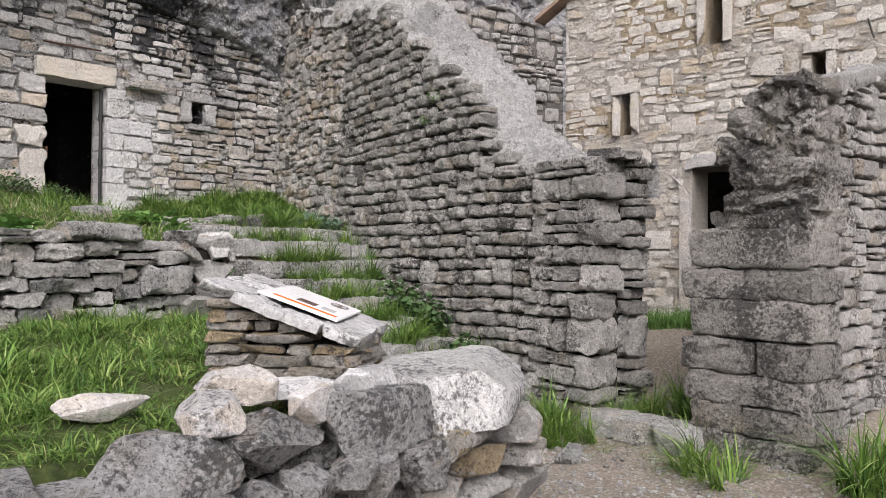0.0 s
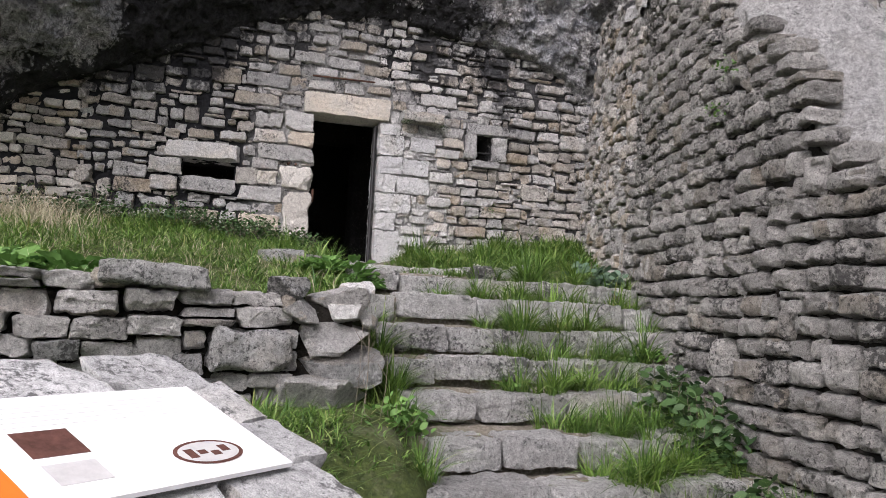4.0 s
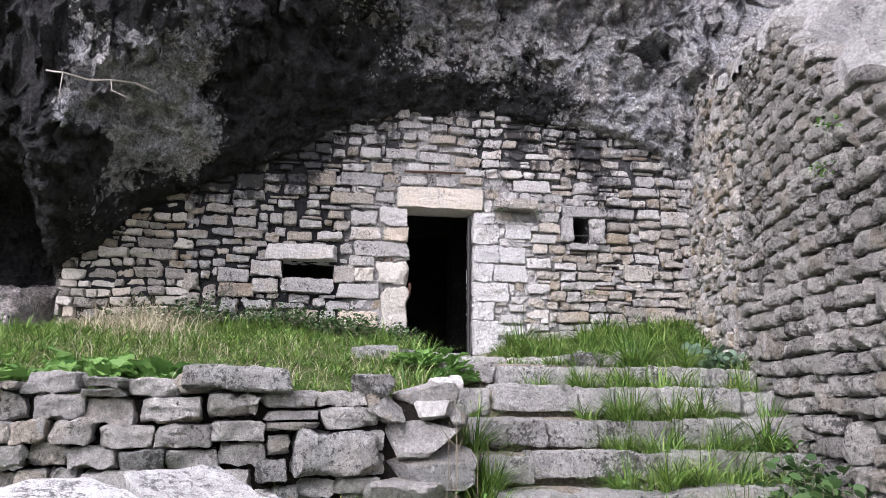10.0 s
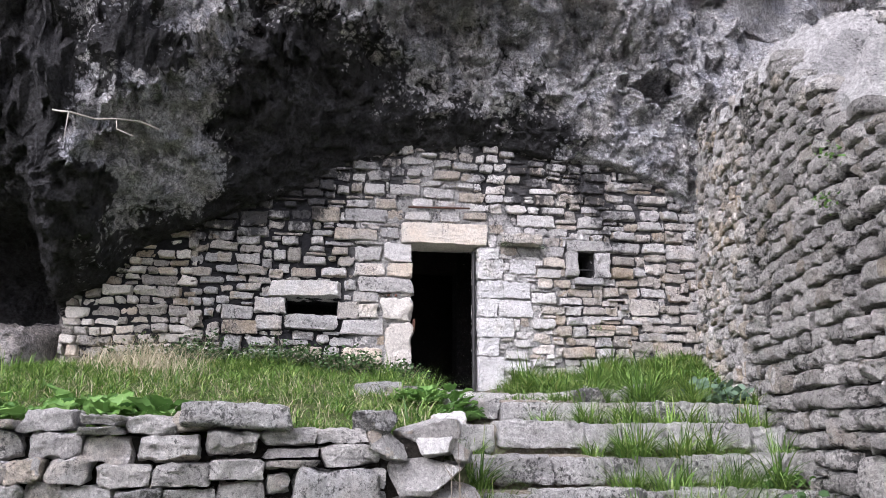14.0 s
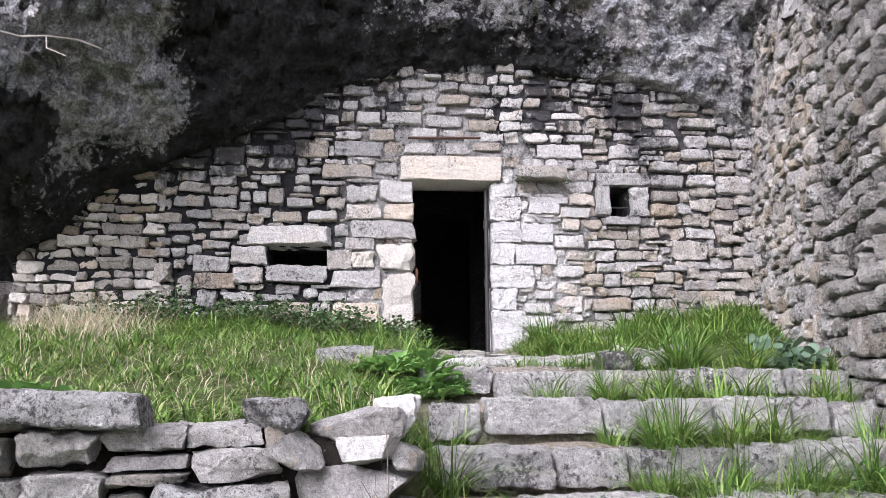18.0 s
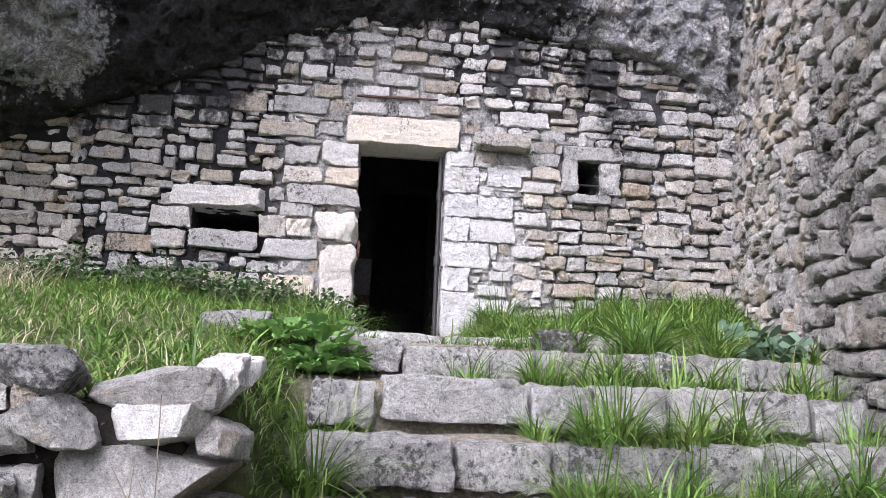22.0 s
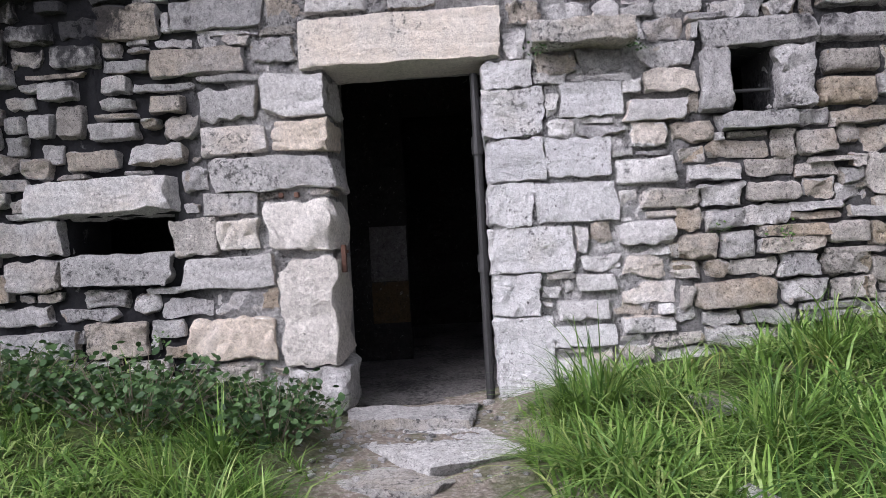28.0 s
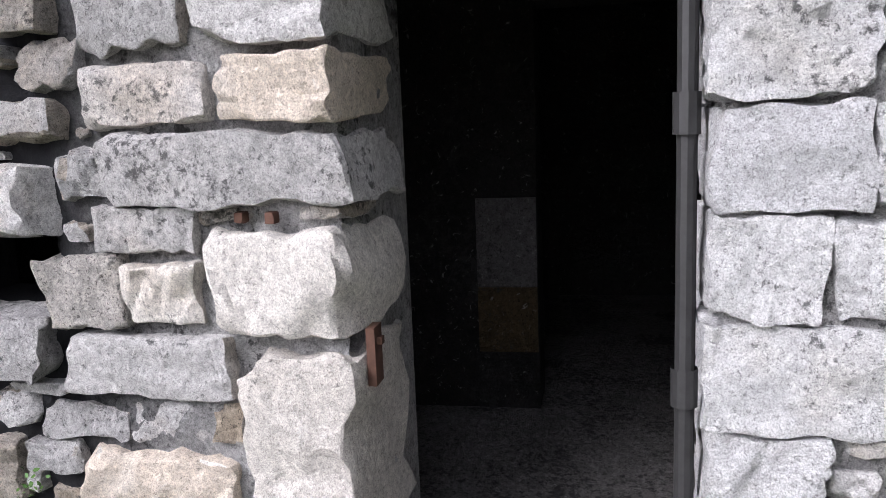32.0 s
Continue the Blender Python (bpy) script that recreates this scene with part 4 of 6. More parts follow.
lay(wall_facade, facade_place, 2.2, 9.35, facade_foot, facade_top, facade_mat, rows=(0.105, 0.175), widths=(0.16, 0.36), taken=taken, limit=420, near=(2.2, 9.0), depth=0.26, gap_at=facade_gap, proud=0.025, jit=0.09, edge=0.5, amp=0.2, cuts=5,
    wave=0.05, seed=4, thin=0.05, jump=0.03, seg=(8, 3, 6), rest_mat=M_FACADE, chip=(0.78, 0.97), fill=lambda u, z: u > 4.4 and z < 4.6)
lay(wall_facade, facade_place, 0.75, 2.3, lambda u: facade_foot(u) + 0.15, lambda u: facade_top(u) - 0.1, lambda u, z, r: M_TAN if r.uniform() < 0.5 else M_CREAM, rows=(0.09, 0.16), widths=(0.12, 0.30), limit=140, fill=lambda u, z: True, depth=0.26, gap=0.012, proud=0.05, edge=0.7, jit=0.12, amp=0.14, seed=6, seg=(8, 3, 6), jump=0.04)

# room behind the door; its dimness is put into the near-black wall colour
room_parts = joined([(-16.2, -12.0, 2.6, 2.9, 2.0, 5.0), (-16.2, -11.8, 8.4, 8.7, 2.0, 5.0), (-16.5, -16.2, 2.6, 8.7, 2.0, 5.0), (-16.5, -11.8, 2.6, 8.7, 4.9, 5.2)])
room_wall = tagged(part("wall_room", room_parts, M_ROOM_DIM, smooth=False), "dim plastered walls and roof of the cave room", "wall", kind="structure")
room_floor = part("floor", joined([(-16.3, -11.75, 2.7, 8.6, 2.0, 2.14)]), M_DUST, smooth=False)
tagged(room_floor, "dusty earth floor of the dark cave room", "floor", kind="structure")
inner = part("wall_partition", joined([(-13.9, -13.55, 2.9, 5.36, 2.12, 4.9), (-13.9, -13.55, 6.1, 8.4, 2.12, 4.9), (-13.9, -13.55, 5.36, 6.1, 4.2, 4.9)]), M_ROOM_DIM, smooth=False)
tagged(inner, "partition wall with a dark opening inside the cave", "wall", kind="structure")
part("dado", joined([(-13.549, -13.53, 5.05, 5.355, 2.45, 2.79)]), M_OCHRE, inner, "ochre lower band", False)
# whitewash given a dark grey so it reads dim indoors
part("plaster_patch", joined([(-13.549, -13.535, 5.05, 5.355, 2.795, 3.25)]), M_DIM_PLASTER, inner, "whitewashed patch, coloured dim", False)

# ---- stepped wall on the stair's far side ----


class Poly:
    """A line in plan, by the metres along it."""

    def __init__(self, pts):
        self.p = np.array(pts, float)
        d = np.linalg.norm(np.diff(self.p, axis=0), axis=1)
        self.s = np.concatenate([[0], np.cumsum(d)])

    def xy(self, u):
        return float(np.interp(u, self.s, self.p[:, 0])), float(np.interp(u, self.s, self.p[:, 1]))

    def turn(self, u):
        a, b = self.xy(max(u - 0.15, 0)), self.xy(min(u + 0.15, self.s[-1]))
        return math.atan2(b[1] - a[1], b[0] - a[0])


STAIR_WALL = Poly(((-11.5, 8.97), (-10.0, 8.38), (-7.35, 7.34), (-6.3, 6.98), (-5.2, 6.72), (-3.45, 6.35)))
WALL_TOP = ((-11.5, 5.95), (-10.1, 5.7), (-9.4, 5.35), (-8.4, 5.15), (-7.8, 5.04), (-7.25, 4.9), (-6.72, 4.46), (-6.24, 4.04), (-5.9, 3.84), (-5.5, 3.45), (-5.15, 3.12), (-4.98, 2.75), (-4.55, 2.5), (-3.4, 2.46), (-2.5, 2.46))


def stair_place(u, z):
    (x, y), a = STAIR_WALL.xy(u), STAIR_WALL.turn(u)
    b = 0.06 * (2.5 - z)
    return (x + b * math.sin(a), y - b * math.cos(a)), a


def stair_top(u):
    return float(line(WALL_TOP, STAIR_WALL.xy(u)[0]))


def stair_foot(u):
    x, y = STAIR_WALL.xy(u)
    return float(ground_z(x, y - 0.25)) - 0.15


span = STAIR_WALL.s[-1]
stair_wall = part("wall_stair", slab_wall(stair_place, np.linspace(0, span, 60), lambda u: 0.0, lambda u: stair_top(u) - 0.12, 0.10, 0.7), M_EARTH_SHADE, smooth=False)
tagged(stair_wall, "tall ruined wall of grey coursed stone beside the stairs", "wall", kind="structure")
lay(stair_wall, stair_place, 0, 3.3, stair_foot, lambda u: stair_top(u) + 0.05 * math.sin(9 * u), lambda u, z, r: M_PALEWALL if r.uniform() < 0.5 else M_TAN, rows=(0.11, 0.19), widths=(0.15, 0.32), limit=290, depth=0.26, proud=0.025,
    wave=0.05, edge=0.7, jit=0.06, amp=0.18, gap=0.014, seed=9, thin=0.08, seg=(9, 3, 7), jump=0.08, cuts=4, chip=(0.74, 0.95), name="rubble_stone", pillow=0.035, open_by=0.012)
lay(stair_wall, stair_place, 3.3, span - 0.56, stair_foot, lambda u: stair_top(u) - 0.02 + 0.05 * math.sin(11 * u), M_GREY, rows=(0.115, 0.165), widths=(0.16, 0.33), limit=299, depth=0.26, proud=0.02, wave=0.013, edge=0.75, jit=0.04,
    amp=0.17, gap=0.011, skew=-0.008, seed=8, jump=0.05, thin=0.02, cuts=4, chip=(0.74, 0.94), seg=(10, 3, 6), near=(4.3, 9.5), pillow=0.055, open_by=0.022, least=0.085, fill=lambda u, z: z < stair_top(u) - 0.12)


# mortar capping over the broken top
def capping():
    us = np.linspace(2.0, span + 0.1, 260)
    ws = np.linspace(0, 1, 40)
    v = []
    for u in us:
        (x, y), a = stair_place(min(u, span), 2.5)
        nx, ny_ = -math.sin(a), math.cos(a)
        t = stair_top(min(u, span))
        ragged = 0.03 * math.sin(7 * u) + 0.02 * math.sin(17 * u + 1)
        for w in ws:
            d = 0.15 + ragged * (1 - w) + w * 0.83
            lift = 0.36 * w * (1 - 0.25 * w) + 0.16 * math.sin(w * 2.4)
            sag = 0.0 if 0.02 < w < 0.98 else -0.16 if w < 0.5 else -0.35
            fade = min(1.0, max(0.0, (-4.0 - x) / 0.8))
            v.append((x + nx * d, y + ny_ * d, t + (lift - 0.02) * fade + sag))
    v = np.array(v)
    grow = np.clip(np.tile(ws, len(us)) * 4 + 0.25, 0, 1)
    v[:, 2] += (0.14 * fbm(v * 1.7, 4, 0.55) + 0.14 * (0.5 - np.abs(fbm(v * 4.0 + 31, 4, 0.6))) + 0.02 * fbm(v * 17, 3, 0.6)) * grow
    v[:, 1] += 0.03 * fbm(v * 3.1 + 5, 3)
    hollow = np.linalg.norm((v - [-6.3, 7.55, 4.5]) * [1.0, 1.0, 0.5], axis=1)
    v[:, 2] -= 0.22 * np.exp(-((hollow / 0.22) ** 2))
    m = len(ws)
    f = [[i * m + j, (i + 1) * m + j, (i + 1) * m + j + 1, i * m + j + 1] for i in range(len(us) - 1) for j in range(m - 1)]
    return v, f


part("capping", capping(), M_CAP, stair_wall, "rough pale mortar capping on the broken top")

# pier at the end of the stepped wall
pier = tagged(new("wall_pier"), "weathered end pier of large grey blocks", "wall", kind="structure")


def course(parent, z0, z1, x0, x1, y0, y1, turn, n, mat, seed, gap=0.022, name="block", lean=0.065, edge=0.55, jit=0.05, amp=0.16, loose_by=0.025, chip=(0.74, 0.94)):
    """One course of a pier: n blocks across the front, two deep."""
    rng = np.random.default_rng(seed)
    cuts = [0, *sorted((k + rng.uniform(-0.2, 0.2)) / n for k in range(1, n)), 1]
    for a, b in zip(cuts, cuts[1:]):
        w, d, h = (b - a) * (x1 - x0) - gap, (y1 - y0) - gap, z1 - z0 - gap
        p, q = stone_shape(w, d, h, (12, 10, 9), edge, jit, amp, cuts=5, chip=chip)
        out = rng.uniform(-loose_by, loose_by)
        c, s = math.cos(turn), math.sin(turn)
        lx, ly = x0 + (a + b) / 2 * (x1 - x0), (y0 + y1) / 2 + out - lean * (2.5 - (z0 + z1) / 2)
        part(name, (p, q), mat, parent, at=(PIER[0] + c * lx - s * ly, PIER[1] + s * lx + c * ly, (z0 + z1) / 2), rz=turn)


PIER = (-3.0, 6.25)
ptop = [0.06, 0.22, 0.36, 0.66, 0.98, 1.22, 1.47, 1.66, 1.86, 2.08, 2.30, 2.48]
part("core", joined([(-3.9, -3.40, 6.56, 6.80, 0.0, 2.40)]), M_EARTH_SHADE, pier, smooth=False)
for k, (a, b) in enumerate(zip(ptop, ptop[1:])):
    edge_x = -0.36 + 0.045 * math.sin(3 * k)
    quoin = -0.66 - 0.09 * math.sin(2.3 * k)
    course(pier, a, b, quoin, edge_x, -0.03, 0.38, -0.215, 1, M_GREY, 40 + k)
    half = a + (b - a) * (0.5 + 0.1 * math.sin(k))
    for c, d, n, seed in ((a, half, 2, 240), (half, b, 2, 280)) if k % 3 else ((a, b, 2, 240),):
        course(pier, c, d, -1.22 - 0.08 * math.sin(1.9 * k), quoin, 0.0, 0.40, -0.215, n, M_GREY, seed + k)
    shift, later = 0.05 * math.sin(1.7 * k), 0.05 * math.sin(1.7 * k + 1.7)
    mid = a + shift + (b + later - a - shift) * (0.42 if k % 2 else 0.6)
    end = -0.27 + 0.03 * math.sin(4.1 * k)
    if k % 3 == 0:
        course(pier, a + shift, b + later, -0.60, end, 0.36, 0.64, -0.215, 1, M_GREY, 60 + k, lean=0.02)
    else:
        course(pier, a + shift, mid, -0.60, end + 0.02, 0.36, 0.64, -0.215, 2, M_GREY, 60 + k, lean=0.02)
        course(pier, mid, b + later, -0.60, end - 0.02, 0.37, 0.63, -0.215, 1, M_GREY, 160 + k, lean=0.02)
p, q = stone_shape(0.34, 0.36, 0.09, (8, 8, 4), 0.4, 0.1, 0.14)
part("block", (p, q), M_GREY, pier, at=(-3.38, 6.62, 2.50), rz=-0.2, ry=0.06)

# pillar across the gap, with the wall behind it
pillar = tagged(new("wall_pillar"), "eroded dark ashlar pillar of a broken doorway", "wall", kind="structure")
PIER = (-1.5, 5.9)
part("core", joined([(-2.30, -1.70, 6.12, 6.36, -0.1, 1.70)]), M_EARTH_SHADE, pillar, smooth=False)
tops = [-0.12, 0.20, 0.42, 0.66, 0.92, 1.22, 1.46, 1.76]
insets = [-0.10, -0.06, 0.0, 0.02, -0.04, 0.03, -0.03, 0.0]
for k, (a, b) in enumerate(zip(tops, tops[1:])):
    course(pillar, a, b, -1.02 - insets[k], 0.0 + 0.02 * (k % 2), -0.02, 0.5, -0.215, 1 + (k % 2), M_PILLAR, 90 + k, lean=0.0, gap=0.008, edge=0.3, jit=0.012, amp=0.10, loose_by=0.01, chip=(0.9, 0.98))
upper = [(1.74, 1.90, -0.82, 0.02), (1.88, 2.05, -0.66, 0.0), (2.03, 2.20, -0.64, 0.01), (2.18, 2.30, -0.70, 0.0), (2.28, 2.43, -0.76, -0.01), (2.41, 2.56, -0.60, 0.0), (2.53, 2.67, -0.64, -0.02), (2.64, 2.78, -0.52, -0.02), (2.74, 2.85, -0.38, 0.02)]
for k, (a, b, l0, l1) in enumerate(upper):
    p, q = stone_shape(l1 - l0, 0.55, b - a + 0.03, (24, 16, 8), 0.55, 0.05, 0.3, cuts=9, chip=(0.74, 0.96))
    c, s = math.cos(-0.215), math.sin(-0.215)
    lx, ly = (l0 + l1) / 2, 0.26
    part("block", (p, q), M_PILLAR, pillar, at=(PIER[0] + c * lx - s * ly, PIER[1] + s * lx + c * ly, (a + b) / 2), rz=-0.215)

SIDE_WALL = Poly(((-1.50, 5.93), (-1.34, 8.0), (-1.2, 10.4)))
side_place = lambda u, z: (SIDE_WALL.xy(u), SIDE_WALL.turn(u))
side_top = lambda u: 2.70 + 0.24 * min(u, 2.8) + 0.07 * math.sin(3.1 * u)
side_wall = part("wall_side", slab_wall(side_place, np.linspace(0.5, 4.4, 20), lambda u: -0.3, side_top, 0.09, 0.56), M_GREY_JOINT, smooth=False)
tagged(side_wall, "pale grey coursed wall running behind the pillar", "wall", kind="structure")
lay(side_wall, side_place, 0.0, 4.4, lambda u: -0.12 + 0.1 * u, side_top, M_PALEWALL, rows=(0.11, 0.2), widths=(0.2, 0.45), limit=240, depth=0.24, proud=0.015, seed=12, edge=0.5, jit=0.04, gap=0.018, jump=0.05, cuts=4, chip=(0.74, 0.94), seg=(8, 3, 6), pillow=0.03)
p, q = stone_shape(0.55, 2.4, 0.14, (5, 14, 3), 0.6, 0.06, 0.2)
part("capping", (p, q), M_CAP, side_wall, "worn pale mortar capping", at=(-1.66, 7.3, 3.06), rz=-0.06, rx=0.235)

# ---- house behind the gap ----
HOUSE_Y = 10.5
house_wall = new("house")
tagged(house_wall, "tall rubble stone house with small deep windows", "house")
HOUSE_OPEN = ((-5.27, -5.10, 3.36, 3.96), (-4.19, -3.35, 0.6, 2.80), (-2.65, -2.48, 3.83, 4.15), (-4.0, -3.76, 4.48, 5.5))
xs = sorted({-6.2, 1.5, *[v for o in HOUSE_OPEN for v in o[:2]]})
zs = sorted({-0.2, 7.5, *[v for o in HOUSE_OPEN for v in o[2:]]})
blocks = []
for a, b in zip(xs, xs[1:]):
    for c, d in zip(zs, zs[1:]):
        if any(o[0] < (a + b) / 2 < o[1] and o[2] < (c + d) / 2 < o[3] for o in HOUSE_OPEN):
            continue
        blocks.append((a, b, HOUSE_Y + 0.012, HOUSE_Y + 0.6, c, d))
part("wall", joined(blocks), M_HOUSE_MORTAR, house_wall, smooth=False)
# near-black box added behind the openings, its colour standing for indoor shade
part("inside", joined([(-6.1, 1.4, HOUSE_Y + 2.5, HOUSE_Y + 2.7, -0.2, 7.5), (-6.2, -6.0, HOUSE_Y + 0.6, HOUSE_Y + 2.7, -0.2, 7.5), (-6.2, 1.5, HOUSE_Y + 0.6, HOUSE_Y + 2.7, 7.3, 7.5)]), M_EARTH_SHADE, house_wall, "unlit inside", False)
house_taken = [((a + b) / 2, (c + d) / 2, b - a + 0.24, d - c + 0.24) for a, b, c, d in HOUSE_OPEN]
lay(house_wall, lambda u, z: ((u, HOUSE_Y), 0.0), -6.2, 0.8, lambda u: 0.4, lambda u: min(6.8, 5.55 + 0.9 * (u + 6.2)), M_HOUSE, rows=(0.10, 0.19), widths=(0.16, 0.4), taken=house_taken,
    near=(-6.2, -3.4), limit=290, depth=0.16, proud=0.010, edge=0.3, jit=0.10, amp=0.1, gap=0.02, seed=15, thin=0.15, cuts=4)
for a, b, c, d in HOUSE_OPEN:
    wide = b - a > 0.5
    fr = 0.17 if wide else 0.12
    for nm, (x0, x1, z0, z1) in (("jamb", (a - fr, a, c, d)), ("jamb", (b, b + fr, c, d)), ("lintel", (a - fr - 0.03, b + fr + 0.03, d, d + fr + 0.03))):
        p, q = stone_shape(x1 - x0 - 0.01, 0.35, z1 - z0 - 0.01, (4, 4, 8), 0.15, 0.02, 0.02)
        part(nm, (p, q), M_DRESSED if wide else M_HOUSE, house_wall, at=((x0 + x1) / 2, HOUSE_Y + 0.13, (z0 + z1) / 2))
# sloping eave at the gable
unit, quads = box_grid(8, 1, 1)
ev = (unit * [0.75, 0.14, 0.03]) + [0, 0, 0]
part("roof_edge", (np.stack([ev[:, 0] * 0.80 - 6.05, HOUSE_Y - 0.05 + ev[:, 1], 5.62 + ev[:, 2] + ev[:, 0] * 0.44], 1), quads), M_TILE, house_wall, "worn tiled roof edge", False)

# return wall between house and cliff
RETURN = Poly(((-6.95, 7.9), (-6.2, 10.5)))
ret_place = lambda u, z: (RETURN.xy(u), RETURN.turn(u))
ret_top = lambda u: 5.2 - 0.05 * u + 0.1 * math.sin(5 * u)
ret = part("wall_return", slab_wall(ret_place, np.linspace(0, RETURN.s[-1], 12), lambda u: 0.0, ret_top, 0.05, 0.6), M_GREY_JOINT, smooth=False)
tagged(ret, "grey rubble wall joining the house to the cliff", "wall", kind="structure")
lay(ret, ret_place, 0, RETURN.s[-1], lambda u: 2.4, ret_top, M_PALEWALL, rows=(0.10, 0.18), widths=(0.15, 0.36), limit=260, depth=0.22, seed=17, edge=0.6, gap=0.02, pillow=0.03)

# ---- stairs ----
stairs = tagged(new("stairs"), "worn limestone block stairs overgrown with grass", "stairs", kind="structure")
for k, (sx, sz) in enumerate(STEPS):
    y0 = 4.62 if k > 2 else 4.45
    y1 = float(right_y(sx)) - 0.02
    below = STEPS[k - 1][1] if k else 0.02
    y = y0
    while y < y1 - 0.1:
        w = min(RNG.uniform(0.26, 0.75), y1 - y)
        h = (sz - below) * 0.84
        d = RNG.uniform(0.32, 0.42) if k < 8 else RNG.uniform(0.24, 0.3)
        p, q = stone_shape(w - 0.028, d, h, (16, 8, 8), 0.2, 0.025, 0.07, cuts=5, chip=(0.86, 0.97))
        shift = 0.04 * math.sin(2.1 * y + k) + RNG.uniform(-0.03, 0.03)
        part("step_block", (p, q), M_STEP, stairs, at=(sx - d / 2 + 0.03 + shift, y + w / 2, sz - h / 2 + RNG.uniform(-0.03, 0.015)), rz=math.pi / 2 + RNG.uniform(-0.06, 0.06), ry=0)
        y += w
for k in range(26):
    x, y = RNG.uniform(-9.9, -8.5), RNG.uniform(4.8, 6.8)
    w = RNG.uniform(0.14, 0.4)
    p, q = stone_shape(w, w * RNG.uniform(0.45, 0.9), 0.12, (7, 6, 3), 0.6, 0.16, 0.12, cuts=5)
    part("paving_stone", (p, q), M_STEP, stairs, at=(x, y, float(ground_z(x, y)) - 0.01), rz=RNG.uniform(0, 3.1))
for name, x, y, w, d, h, z, r in (("threshold", -11.35, 5.47, 0.80, 0.42, 0.14, 2.085, 1.5), ("paving_stone", -10.85, 5.58, 0.62, 0.62, 0.1, 2.09, 0.4), ("paving_stone", -10.45, 5.30, 0.60, 0.34, 0.1, 2.06, 1.2),
                                  ("paving_stone", -9.9, 5.65, 0.5, 0.42, 0.12, 2.03, 0.7), ("paving_stone", -9.5, 5.25, 0.55, 0.4, 0.12, 2.02, 2.2), ("paving_stone", -9.1, 5.75, 0.6, 0.42, 0.12, 2.0, 0.2), ("paving_stone", -8.75, 5.2, 0.7, 0.36, 0.14, 1.98, 1.45),
                                  ("paving_stone", -8.7, 5.95, 0.66, 0.36, 0.14, 1.97, 1.6), ("paving_stone", -8.6, 4.8, 0.4, 0.3, 0.14, 1.96, 1.4), ("paving_stone", -8.75, 6.5, 0.45, 0.4, 0.16, 2.0, 0.6)):
    p, q = stone_shape(w, d, h, (10, 8, 4), 0.5, 0.1, 0.1, cuts=6)
    part(name, (p, q), M_PAVING, stairs, "flat pale threshold slab" if name == "threshold" else "", at=(x, y, max(z - h / 2 + 0.02, float(ground_z(x, y)) - 0.03)), rz=r)

# threshold stones in the gap
gapsill = tagged(new("threshold_step"), "low worn stone step in the broken doorway", "step", kind="structure")
for k in range(3):
    p, q = stone_shape(0.36, 0.4, 0.22, (8, 6, 5), 0.35, 0.06, 0.08)
    part("step_block", (p, q), M_STEP, gapsill, at=(-3.2 + 0.34 * k, 6.22 - 0.07 * k, 0.10), rz=-0.2)

# ---- terrace wall ----
terrace = part("wall_terrace", joined([(-6.9, -6.17, -3.5, 4.28, 0.5, 1.60)]), M_EARTH_SHADE, smooth=False)
tagged(terrace, "dry stone terrace wall of rough limestone rubble", "wall", kind="structure")
TERRACE = Poly(((-6.05, -3.5), (-6.05, 3.4), (-6.15, 4.38)))
terrace_mat = lambda u, z, r: M_RUBBLE if r.uniform() < 0.88 else M_ROCK
TERRACE_TOP = lambda u: 1.66 + 0.05 * math.sin(2.3 * u) + 0.03 * math.sin(7 * u)
lay(terrace, lambda u, z: (TERRACE.xy(u), TERRACE.turn(u)), 0.0, 7.42, lambda u: 0.86, TERRACE_TOP, terrace_mat, rows=(0.085, 0.15), widths=(0.13, 0.32), limit=299, depth=0.32, near=(2.5, 8.0),
    proud=0.045, edge=0.4, jit=0.10, amp=0.16, wave=0.04, taken=((7.14, 1.31, 0.46, 0.25),), seed=21, seg=(9, 5, 7), thin=0.05, gap=0.010, jump=0.0, cuts=6, chip=(0.74, 0.96), rest_mat=M_RUBBLE, fill=lambda u, z: True)
p, q = stone_shape(0.46, 0.3, 0.26, (10, 7, 8), 0.6, 0.1, 0.12, cuts=7)
part("stone", (p, q), M_ROCK, terrace, "large rounded grey stone", at=(-6.18, 3.64, 1.31), rz=math.pi / 2)
p, q = stone_shape(0.58, 0.3, 0.125, (14, 7, 6), 0.55, 0.06, 0.12, cuts=6, chip=(0.8, 0.96))
part("cap_stone", (p, q), M_LICHEN, terrace, "long lichened slab laid on the top", at=(-6.12, 3.115, 1.71), rz=math.pi / 2, ry=0.03)
